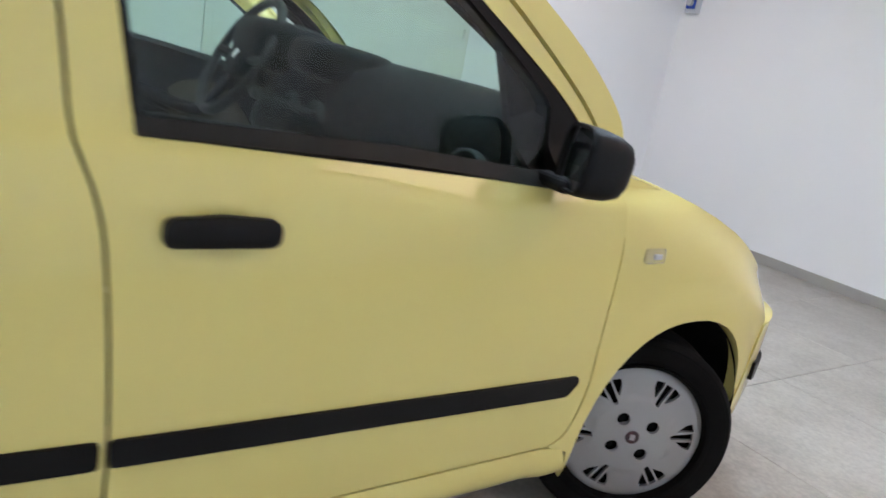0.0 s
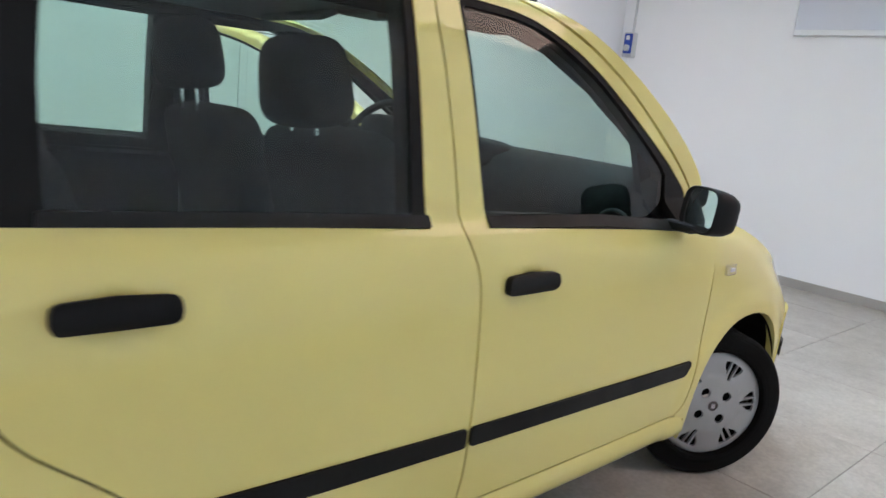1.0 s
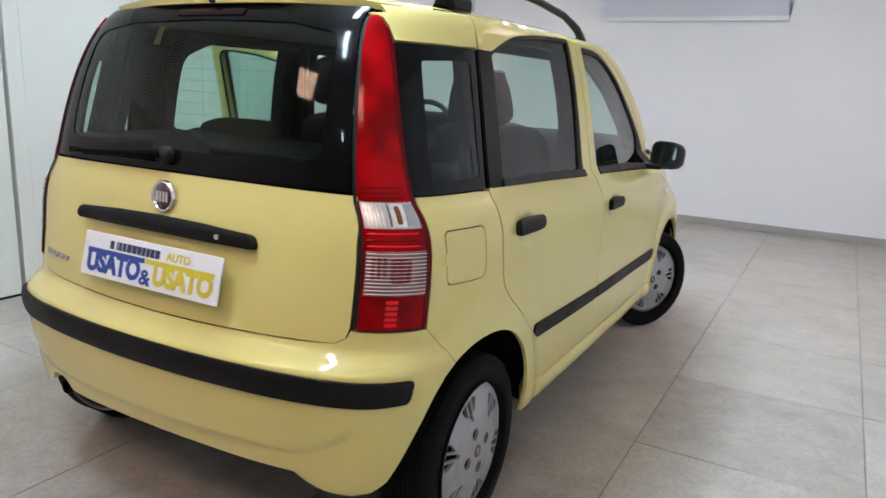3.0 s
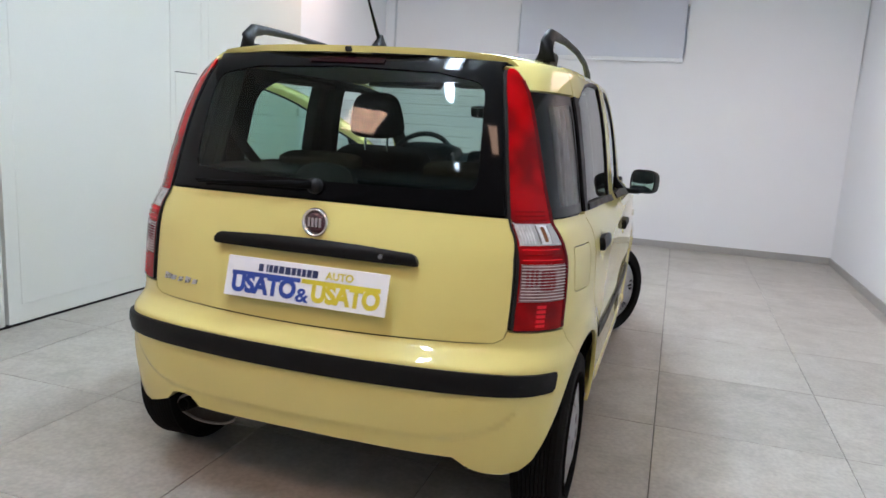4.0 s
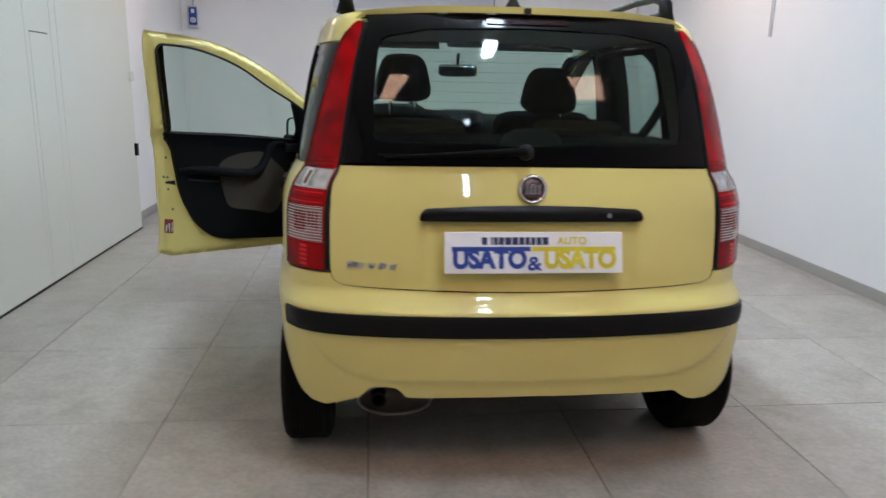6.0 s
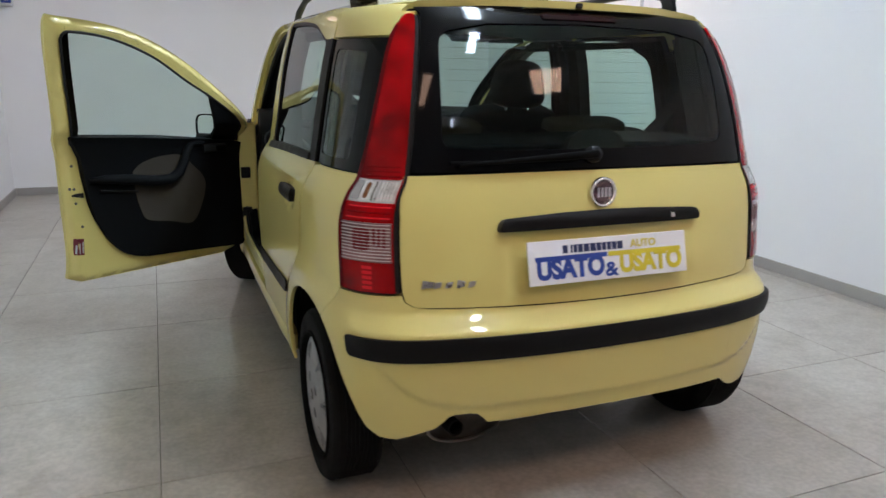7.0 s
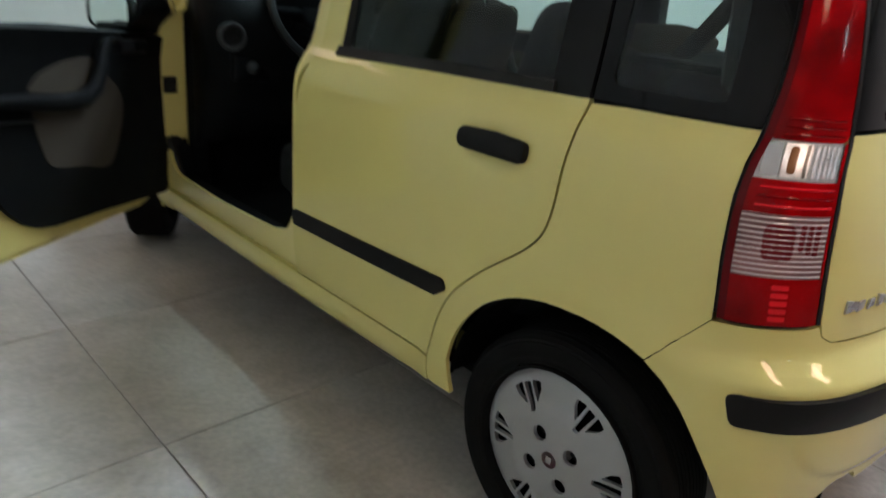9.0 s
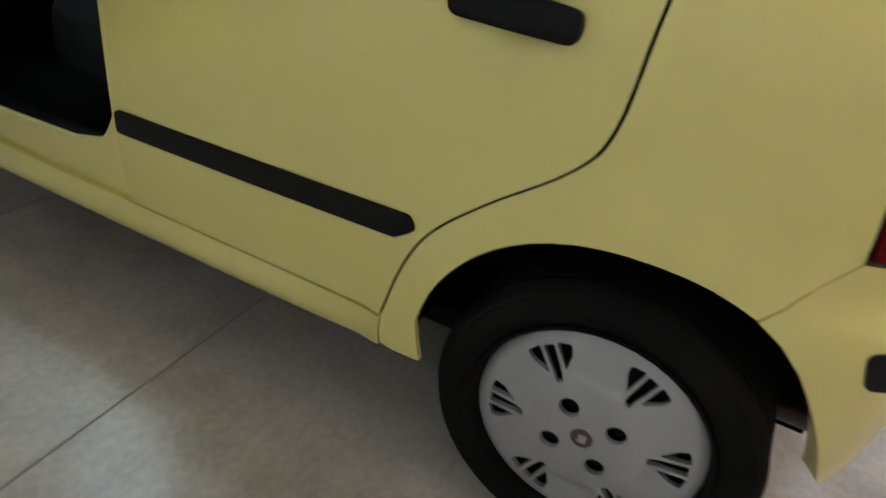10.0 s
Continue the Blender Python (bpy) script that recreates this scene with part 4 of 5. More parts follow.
def lamp(car, sgn):
    """A tall tail lamp wrapped round the corner, in five bands."""
    mir = sgn < 0
    base = new("tail_lamp")
    base.parent = car
    base["label"] = "tall red tail lamp with two clear bands"
    inner, outer = LAMP_IN, LAMP_OUT
    def band(name, z0, z1, mat, out, label="", n=8, depth=.02, inset=.004, top_round=False):
        zs = [z0 + (z1 - z0) * k / n for k in range(n + 1)]
        a = [(inner(z) + inset + (.008 if inset > 0 else 0), z) for z in zs]
        b = [(outer(z) - inset, z) for z in zs]
        poly = a + b[::-1]
        if top_round:
            poly = rounded(poly, .05)
        part(name, sheet(name, poly, body, out=out, depth=depth, step=.014, mirror=mir), mat, base, label)
    band("housing", .690, 1.425, SEAL, -.004, "black lamp surround", 12, .03, -.001, True)
    band("reflector", .70, 1.40, REFLECTOR, -.003, "", 10, 0, .008)
    band("lens_lower", .696, .7762, LENS_DEEP, .004, "deep red lens", depth=.005, inset=.0036)
    band("lens_reverse", .7768, .8806, LENS_REVERSE, .003, "ribbed pinkish clear lens", depth=.004, inset=.0036)
    band("lens_middle", .8812, .9322, LENS_RED, .004, "red lens", depth=.005, inset=.0036)
    band("lens_indicator", .9328, .9902, LENS_CLEAR, .003, "clear indicator lens", depth=.004, inset=.0036)
    band("lens_upper", .9908, 1.422, LENS_RED, .004, "tall red lens", 12, depth=.005, inset=.0036, top_round=True)
    # red borders along the sides of the clear bands
    for z0, z1 in ((.7768, .8806), (.9328, .9902)):
        for a, b in ((.0116, .0165), (-.0036, -.011)):
            f = LAMP_IN if a > 0 else LAMP_OUT
            poly = [(f(z0 + (z1 - z0) * k / 4) + a, z0 + (z1 - z0) * k / 4) for k in range(5)] + [(f(z0 + (z1 - z0) * k / 4) + b, z0 + (z1 - z0) * k / 4) for k in range(4, -1, -1)]
            part("lens_border", sheet("lens_border", poly, body, out=.0045, depth=.002, step=.014, mirror=mir), LENS_RED, base)

    # the dark moulded rim down both sides
    for f, a, b, mat in ((LAMP_IN, .0030, .0105, SEAL), (LAMP_OUT, -.0030, -.0150, LENS_EDGE)):
        zs = [.697 + .693 * k / 24 for k in range(25)]
        poly = [(f(z) + a, z) for z in zs] + [(f(z) + b, z) for z in zs[::-1]]
        part("lens_rim", sheet("lens_rim", poly, body, out=.0056, depth=.003, step=.014, mirror=mir), mat, base, "dark moulded rim")

    def rib(z, r, out, mat, a=.012, b=.012):
        p, q = inner(z) + a, outer(z) - b
        pts = [body(p + (q - p) * j / 8, z, out) for j in range(9)]
        part("rib", tube([(c[0] * sgn, c[1], c[2]) for c in pts], r, 6), mat, base)
    for k in range(12):
        rib(.7815 + .0086 * k, .0015, .0042, RIB_PINK, .020, .016)
    for k in range(3):
        rib(1.000 + .012 * k, .0022, .0042, LENS_RIB, .022, .03)
    # two of these ribs carry painted glints, the middle one is darker red
    for k in range(3):
        rib(.893 + .014 * k, .0024, .0042, LENS_RIB if k == 1 else LENS_GLINT, .022, .03)

    def patch(name, x0, x1, z0, z1, out, mat, label="", r=.006):
        w0, w1 = inner((z0 + z1) / 2), outer((z0 + z1) / 2)
        s0, s1 = w0 + (w1 - w0) * x0, w0 + (w1 - w0) * x1
        part(name, sheet(name, rounded([(s0, z0), (s1, z0), (s1, z1), (s0, z1)], r), body, out=out, depth=.002, step=.012, mirror=mir), mat, base, label)
    patch("lens_window", .42, .70, .806, .866, .0052, LENS_PINK, "dark reddish window behind the ribs", .014)
    for k in range(3):
        patch("lens_window", .18 + .075 * k, .225 + .075 * k, .815 + .004 * k, .868, .0052, LENS_PINK, "", .008)
    # glints of the reflex facets, painted as brighter red patches
    for k in range(5):
        patch("reflex", .40, .56, .7035 + .0135 * k, .7125 + .0135 * k, .0046, LENS_GLINT, "red reflex facet, its glint painted in brighter red" if k == 0 else "", .003)
    # behind the clear indicator lens: a white outer part, a dark bulb pocket and a fluted inner part
    patch("diffuser", .74, .90, .938, .986, .0036, RIB, "white diffuser", .004)
    patch("bulb_pocket", .46, .72, .936, .987, .0034, REFLECTOR, "grey bulb pocket", .004)
    for k in range(5):
        patch("flute", .16 + .055 * k, .185 + .055 * k, .938, .986, .0038, REFLECTOR, "", .002)
    patch("bulb", .585, .665, .942, .982, .0040, LENS_AMBER, "small amber bulb", .008)
    for k, w in enumerate((.48, .545, .69)):
        patch("flute", w, w + .03, .937, .986, .0044, STEEL if k < 1 else REFLECTOR, "", .002)
    return base


def corner_joint(dz):
    """The straight joint from the lamp's foot to the rear wheel opening."""
    y0 = shell(.793, .689)[1]
    return [Y(y0 + (-.1535 - y0) * k / 6, .689 - .1045 * k / 6 + dz) for k in range(7)]


def at_y_tail(y, z):
    a, b = .50, 1.6
    for _ in range(30):
        c = (a + b) / 2
        a, b = (c, b) if shell(c, z)[1] < y else (a, c)
    return (a + b) / 2


def car_body():
    car = tagged(new("car"), "small pastel yellow five-door hatchback, driver's door open", "car")
    for sgn in (1, -1):
        mir = sgn < 0
        # quarter panel, with the fuel flap on the right
        lampside = [(LAMP_OUT(z) + .003, z) for z in (.690, .80, .90, .95, .98, 1.0)]
        poly = side_line(shifted(REAR_JOINT, -GAP)) + [Y(.385, .30), Y(.380, .272), Y(.36, .268), Y(.304, .270)] + [Y(*p) for p in arch(0, .325, .275, 12, 115, 18, 1.045)] + corner_joint(.0012)[::-1] + lampside[1:] + [Y(-.12, .999), Y(0, .997)]
        holes = []
        if sgn > 0:
            flap = rounded([(-.178, .785), (-.178, .921), (-.022, .918), (-.010, .905), (-.010, .79), (-.03, .778)], .022)
            holes = [[Y(*p) for p in flap]]
            inner = rounded([(-.175, .788), (-.175, .918), (-.024, .915), (-.013, .903), (-.013, .792), (-.032, .781)], .020)
            fl = part("fuel_flap", sheet("fuel_flap", [Y(*p) for p in inner], body, depth=.006, step=.02), PAINT, car, "yellow fuel filler flap")
            part("flap_seat", sheet("flap_seat", [Y(*p) for p in rounded([(-.19, .77), (-.19, .93), (0, .93), (0, .77)], .02)], body, out=-.010, depth=0, step=.03), SEAL, car)
            part("finger_pull", sheet("finger_pull", [Y(*p) for p in rounded([(-.183, .838), (-.183, .866), (-.168, .866), (-.168, .838)], .008)], body, out=.0015, depth=.006, step=.01), PAINT, car)
        part("quarter_panel", sheet("quarter_panel", poly, body, holes, depth=.012, mirror=mir), PAINT, car, "yellow rear quarter panel")
        # black quarter window
        frame = [(LAMP_OUT(1.004 + .0447 * k) + .0025, 1.004 + .0447 * k) for k in range(9)] + [Y(.107, 1.361), Y(.0755, 1.0)]
        clear = [Y(*p) for p in rounded([(-.160, 1.032), (-.116, 1.325), (.066, 1.334), (.043, 1.030)], .02)]
        qw = part("quarter_window", sheet("quarter_window", frame, body, [clear], out=-.003, depth=.01, step=.025, mirror=mir), FRIT, car, "fixed quarter window with a black border")
        part("window_pane", sheet("window_pane", clear, body, out=-.005, depth=0, step=.04, mirror=mir), GLASS, qw)
        part("joint_seal", sheet("joint_seal", [Y(.055, .985), Y(.055, 1.37), Y(.145, 1.37), Y(.12, .985)], body, out=-.022, depth=0, step=.04, mirror=mir), SEAL, car)
        part("joint_trim", sheet("joint_trim", [Y(*p) for p in ((.0775, .999), (.1085, 1.362), (.124, 1.362), (.094, .999))], body, out=.004, depth=.012, step=.03, mirror=mir), TRIM, car)
        part("joint_cover", sheet("joint_cover", [Y(.072, .985), Y(.072, 1.37), Y(.168, 1.37), Y(.160, .985)], body, out=-.058, depth=0, step=.04, mirror=mir), DASH, car)
        # post above it
        poly = [(LAMP_OUT(z) + .003, z) for z in (1.42, 1.40, 1.366)] + side_line([(.107, 1.366), (.120, 1.42), (.124, 1.452)]) + [(at_y_tail(-.13, 1.452), 1.452), (at_x(.50, 1.45), 1.45), (at_x(.522, 1.432), 1.432), (LAMP_OUT(1.43) - .03, 1.430)]
        part("rear_post", sheet("rear_post", poly, body, depth=.012, step=.02, mirror=mir), PAINT, car)
        part("post_trim", sheet("post_trim", poly, body, out=-.015, depth=.006, step=.03, mirror=mir), DASH, car)
        # sill
        poly = [Y(.387 + .155 * k, .3305) for k in range(11)] + [Y(1.945, .30), Y(1.965, .262), Y(1.95, .240)] + [Y(1.80 - .14 * k, .240 + .0022 * k) for k in range(10)] + [Y(.40, .261), Y(.387, .264)]
        tip, full = at_y(.387, .30), at_y(.60, .30)
        part("sill", sheet("sill", poly, lambda s, z, o=0.0: body(s, z, o + ease((s - tip) / (full - tip)) * (.017 * max(0, 1 - ((z - .290) / .05)**2) - .008)), depth=.045, step=.015, mirror=mir), PAINT, car, "yellow rounded sill")
        # front wing
        fj = side_line(shifted(FRONT_JOINT, GAP))
        poly = fj + [Y(1.955, .315), Y(1.975, .25)] + [Y(*p) for p in arch(2.299, .325, .275, 186, 8, 22, 1.06)] + [Y(2.66, .40), Y(2.74, .50), Y(2.80, .58)] + [Y(y, wing_top(y)) for y in (2.72, 2.65, 2.57, 2.49, 2.38, 2.28, 2.19, 2.1, 2.02, 1.95)]
        wg = part("front_wing", sheet("front_wing", poly, wing, depth=.03, mirror=mir), PAINT, car, "yellow front wing")
        part("side_repeater", sheet("side_repeater", [Y(*p) for p in rounded([(2.045, .775), (2.045, .808), (2.115, .808), (2.115, .775)], .008)], wing, out=.007, depth=.01, step=.015, mirror=mir), LENS_CLEAR, wg, "clear side repeater lamp")
        p = wing(*Y(2.085, .791), .008)
        part("repeater_bulb", box(p[0] * sgn - .003, p[0] * sgn + .003, 2.072, 2.098, .785, .797, .002), PLASTIC_GREY, wg)
        # windscreen pillar and cant rail
        line = [(1.950, .968), (1.920, 1.040), (1.805, 1.140), (1.565, 1.297), (1.345, 1.398), (1.125, 1.450)]
        far = PILLAR_FAR[::-1]
        part("windscreen_pillar", sheet("windscreen_pillar", side_line(line) + side_line(far), body, depth=.022, step=.02, mirror=mir), PAINT, car)
        # jamb behind the doors and inner pillar trims
        ap1 = rounded([(.99, .39), (1.02, .92), (.94, 1.42), (1.10, 1.42), (1.32, 1.378), (1.55, 1.275), (1.77, 1.138), (1.91, 1.02), (1.915, .90), (1.905, .55), (1.82, .375)], .05)
        ap2 = rounded([(.17, .95), (.19, 1.35), (.35, 1.41), (.858, 1.435), (.885, .955), (.94, .86), (.93, .39), (.44, .39), (.40, .50), (.27, .66), (.17, .75)], .05)
        whole = side_line([(.10, .98), (.11, .78), (.25, .63), (.37, .46), (.40, .31)]) + [Y(.6 + .2 * k, .305) for k in range(7)] + side_line([(1.955, .33), (1.99, .50), (1.99, .80), (1.975, .96), (1.84, 1.13), (1.60, 1.285), (1.36, 1.405), (1.10, 1.45)]) + [Y(.87, 1.452), Y(.5, 1.452), Y(.14, 1.45), Y(.125, 1.36)]
        if mir:
            fore = side_line([(.905, 1.452), (.895, 1.25), (.935, .985), (.985, .89), (.975, .70), (.965, .52), (.94, .31)]) + [Y(1.1 + .15 * k, .305) for k in range(5)] + side_line([(1.955, .33), (1.99, .50), (1.99, .80), (1.975, .98), (1.845, 1.155), (1.605, 1.312), (1.37, 1.408), (1.10, 1.452)])
            hole = rounded([(1.13, .416), (1.035, .440), (1.002, .50), (1.002, .90), (.935, 1.425), (1.10, 1.43), (1.33, 1.385), (1.56, 1.278), (1.78, 1.135), (1.895, 1.0), (1.905, .90), (1.90, .52), (1.83, .405), (1.45, .400)], .05)
            part("door_jamb", sheet("door_jamb", fore, body, [[Y(*p) for p in hole]], out=-.018, depth=.012, mirror=mir), JAMB, car, "yellow painted door opening")
        part("pillar_trim", sheet("pillar_trim", whole, body, [[Y(*p) for p in ap1], [Y(*p) for p in ap2]], out=-.034 if mir else -.070, depth=.06 if mir else .030, mirror=mir), DASH, car)
        part("jamb_seal", tube([(q[0] * sgn, q[1], q[2]) for q in (body(*Y(*p), -.040 if mir else -.068) for p in divided(ap1, .06))], .011, 8, closed=True), SEAL, car, smooth=True)
        front_door(car, sgn)
        rear_door(car, sgn)
        lamp(car, sgn)
        # dark liners behind the outer skin and in the wheel openings
        poly = [Y(.15, .97), Y(.16, .78), Y(.30, .62), Y(.42, .34)] + [Y(*p) for p in arch(0, .34, .275, 5, 150, 12, 1.05)] + [(at_y_tail(-.24, .60), .60), (at_x(.55, .66), .66), (at_x(.55, .99), .99), Y(-.1, .985)]
        part("inner_liner", sheet("inner_liner", poly, body, out=-.045, depth=0, mirror=mir), DARK, car)
        poly = [(.60, .68), (.87, .66), (.882, .56), (.848, .52), (.810, .464), (.774, .412), (.743, .362), (.70, .33), (.60, .33)]
        part("bumper_liner", sheet("bumper_liner", poly, body, out=-.036, depth=0, mirror=mir), DARK, car)
        for cy, lo, hi in ((0, 3, 133), (2.299, 6, 176)):
            bm = bmesh.new()
            rows = []
            for x in (.756, .72, .60, .50):
                rows.append([bm.verts.new((sgn * x, cy + (.345 if x < .74 else .330) * math.cos(radians(lo + (hi - lo) * k / 24)), .275 + 1.05 * (.345 if x < .74 else .330) * math.sin(radians(lo + (hi - lo) * k / 24)))) for k in range(25)])
            for a, b in zip(rows, rows[1:]):
                for k in range(24):
                    bm.faces.new((a[k], a[k + 1], b[k + 1], b[k]))
            bm.faces.new(rows[-1])
            part("wheel_arch_liner", bm, DARK, car)
            part("wheel_house_wall", box(sgn * .488, sgn * .498, cy - .33, cy + .345, .24, .58), DARK, car)
    # tail
    top = [(math.copysign(at_x(abs(x), 1.003 + .004 * (1 - (x / .566)**2)), x) if x else 0.0, 1.003 + .004 * (1 - (x / .566)**2)) for x in [-.572 + .1144 * k for k in range(11)]]
    right = [(.601, .89), (.601, .74), (.600, .70), (.592, .672), (.566, .657)]
    bottom = [X(x, .648 + .009 * (x / .56)**2) if x else (0.0, .648) for x in (.45, .30, .15, 0, -.15, -.30, -.45)]
    gate_poly = top + right + bottom + [(-s, z) for s, z in right[::-1]]
    gate = part("tailgate", sheet("tailgate", gate_poly, tail, depth=.03, step=.025), PAINT, car, "yellow tailgate, closed")
    edge = [(.6035, 1.0105), (.604, 1.12), (.6045, 1.30), (.605, 1.425)]
    crest = [X(x, 1.442 + .008 * (1 - (x / .5)**2)) if x else (0.0, 1.45) for x in (.49, .40, .27, .13, 0, -.13, -.27, -.40, -.49)]
    border = edge + crest + [(-s, z) for s, z in edge[::-1]] + [X(x, 1.0115) if x else (0.0, 1.0125) for x in (-.45, -.3, -.15, 0, .15, .3, .45)]
    pane = rounded([X(.470, 1.075), X(.463, 1.20), X(.447, 1.375)] + [X(.30, 1.402), (0.0, 1.41), X(-.30, 1.402)] + [X(-.447, 1.375), X(-.463, 1.20), X(-.470, 1.075), X(-.3, 1.068), (0.0, 1.066), X(.3, 1.068)], .04)
    part("rear_window", sheet("rear_window", border, body, [pane], out=.001, depth=.008, step=.03), FRIT, gate, "heated rear window with a black border")
    part("window_pane", sheet("window_pane", pane, body, out=-.001, depth=0, step=.05), GLASS_REAR, gate, "dark green tinted rear glass")
    for k in range(10):
        z = 1.105 + .029 * k
        pts = [body(*X(x, z), -.003) if x else body(0.0, z, -.003) for x in [-.44 + .044 * j for j in range(21)]]
        part("heating_wire", tube(pts, .0003, 4), MATT, gate)
    dome = rounded([X(.10, 1.066), X(.085, 1.10), X(.05, 1.118), (0.0, 1.122), X(-.05, 1.118), X(-.085, 1.10), X(-.10, 1.066)], .01)
    part("wiper_motor_cover", sheet("wiper_motor_cover", dome, body, out=-.004, depth=.03, step=.03), SEAL, gate)
    part("brake_light", sheet("brake_light", rounded([X(-.125, 1.420), X(.125, 1.420), X(.125, 1.437), X(-.125, 1.437)], .005), body, out=.004, depth=.004, step=.03), LENS_BRAKE, gate, "dark red high brake lamp")
    # wiper
    p0 = Vector(body(*X(-.02, 1.048), .012))
    part("wiper_pivot", lathe([(0, .03), (.018, .028), (.024, .015), (.024, 0)], pose(p0.x, p0.y + .012, p0.z, 82), 18), SEAL, gate, smooth=True)
    arm = [body(*X(x, 1.05 - .004 * k), .028 - .001 * k) for k, x in enumerate((-.02, -.10, -.18, -.26, -.33, -.40, -.43))]
    part("wiper_arm", tube(arm, [.013, .011, .009, .007, .006, .005, .004], 8), MATT, gate, "black rear wiper", smooth=True)
    part("wiper_blade", tube([body(*X(x, 1.035), .012) for x in (-.08, -.2, -.3, -.4, -.45)], .005, 6), MATT, gate)
    # badge, grip and plate
    c = Vector(tail(0, .944, .006))
    m = pose(c.x, c.y, c.z, 90 - 4)
    part("badge_ring", lathe([(.0335, .006), (.036, .011), (.040, .012), (.043, .009), (.044, .0)], m, 36), CHROME, gate, "chrome badge ring", smooth=True)
    part("badge", lathe([(0, .010), (.02, .0095), (.034, .006), (.035, 0)], m, 36), BADGE_RED, gate, "dark red round badge", smooth=True)
    for k in range(4):
        part("badge_mark", box(-.022 + .012 * k, -.014 + .012 * k, -.014, .014, .0085, .0115, .001, m=m), CHROME, gate)
    bar = rounded([X(-.337, .850), X(-.322, .885), X(-.15, .894), (0.0, .897), X(.15, .894), X(.322, .885), X(.337, .850), (0.0, .852)], .020)
    part("tailgate_grip", sheet("tailgate_grip", bar, lambda s, z, o=0.0: tail(s, z, .012 + .016 * max(0, 1 - ((z - .870) / .03)**2) + o), depth=.045, step=.015), TRIM, gate, "black tailgate grip bar")
    c = Vector(tail(*X(.225, .868), .028))
    part("key_lock", lathe([(0, .004), (.007, .004), (.008, 0)], pose(c.x, c.y, c.z, 90), 16), CHROME, gate)
    for k, w in enumerate((.030, .018, .018, .020, .018)):
        x0 = -.545 + .031 * k
        q = [tail(*X(x, z), .004) for x, z in ((x0, .708), (x0 + w, .712), (x0 + w + .004, .726), (x0 + .004, .730 if k in (0, 3) else .724))]
        r = [tail(*X(x, z), -.001) for x, z in ((x0, .708), (x0 + w, .712), (x0 + w + .004, .726), (x0 + .004, .730 if k in (0, 3) else .724))]
        bm = bmesh.new()
        vs, ws = [bm.verts.new(p) for p in q], [bm.verts.new(p) for p in r]
        bm.faces.new(vs)
        for i in range(4):
            bm.faces.new((vs[i], vs[(i + 1) % 4], ws[(i + 1) % 4], ws[i]))
        part("model_script", bm, SCRIPT, gate, "chrome model script" if k == 0 else "")
    # bumper
    right = [(.568, .6563), (.5940, .6712), (.6025, .6895), (.618, .6875), (.70, .6870)] + corner_joint(-.0016)
    arc = [(.895, .558), (.860, .520), (.822, .464), (.786, .412), (.755, .362)]
    low = [(.722, .311), (.682, .278), (.632, .264), (.578, .268), (.545, .278), (.520, .292), (.487, .316)]
    keep = right + arc + low
    left = [(-s, z) for s, z in (right + arc + [(.722, .311), (.682, .280), (.632, .272), (.578, .291)])]
    notch = [X(-.370, .320), X(-.384, .336), X(-.400, .350), X(-.425, .354), X(-.465, .352), X(-.483, .345), X(-.498, .328), X(-.515, .311)]
    lower = [X(x, z) if x else (0.0, z) for x, z in ((.35, .319), (.2, .324), (0, .327), (-.2, .324), (-.3, .320))]
    upper = [X(x, .646 + .009 * (x / .56)**2 - .0015) if x else (0.0, .6445) for x in (-.52, -.45, -.3, -.15, 0, .15, .3, .45, .52)]
    bump_poly = upper + keep + lower + notch + left[::-1]
    bu = part("rear_bumper", sheet("rear_bumper", bump_poly, tail, depth=.04, step=.015), PAINT, car, "yellow rear bumper")
    zt = smooth_table([(0, .590), (.45, .588), (.70, .583), (.80, .577)])
    zb = smooth_table([(0, .527), (.45, .525), (.70, .522), (.80, .520)])
    se = .803
    ss = [-se + 2 * se * k / 30 for k in range(31)]
    strip = rounded([(s, zt(abs(s))) for s in ss] + [(s * (1 if abs(s) < se - .01 else .975), zb(abs(s))) for s in ss[::-1]], .018)
    part("bumper_strip", sheet("bumper_strip", strip, lambda s, z, o=0.0: body(s, z, (.010 + .006 * max(0, 1 - ((z - .557) / .034)**2)) * (1 - .85 * ease((abs(s) - .70) / .11)) + o), depth=.018, step=.02), TRIM, bu, "black bumper rubbing strip")
    part("tailgate_gap", sheet("tailgate_gap", [X(x, z) for x, z in ((-.60, .63), (-.3, .62), (.3, .62), (.60, .63), (.61, .70), (.58, 1.03), (.3, 1.03), (-.3, 1.03), (-.58, 1.03), (-.61, .70))], body, out=-.035, depth=0, step=.05), DARK, car)
    ex = new("exhaust")
    ex.parent = car
    em = pose(-.400, -.240, .276, 90) @ Matrix.Diagonal((1.16, .50, 1, 1))
    part("silencer", lathe([(.02, -.20), (.085, -.19), (.10, -.17), (.10, .118), (.094, .118), (.094, .108), (0, .104)], em, 28), DARK_STEEL, ex, "dark steel silencer", smooth=True)
    part("silencer_lip", tube([em @ Vector((.099 * math.cos(k * math.pi / 20), .099 * math.sin(k * math.pi / 20), .118)) for k in range(40)], .0045, 8, closed=True), STEEL, ex, "bare steel lip")
    # dark pipe and the black disc in it paint the shaded mouth
    part("tail_pipe", lathe([(.0185, .0), (.0195, -.004), (.023, -.004), (.023, .08), (.0185, .08)], pose(-.452, -.334, .292, 84), 20), DARK, ex)
    part("bore_shade", lathe([(0, .002), (.0187, .002), (.0187, .006), (0, .006)], pose(-.452, -.334, .292, 84), 20), MATT, ex)
    cov = [X(.486 + .027 * math.cos(k * math.pi / 12), .447 + .027 * math.sin(k * math.pi / 12)) for k in range(24)]
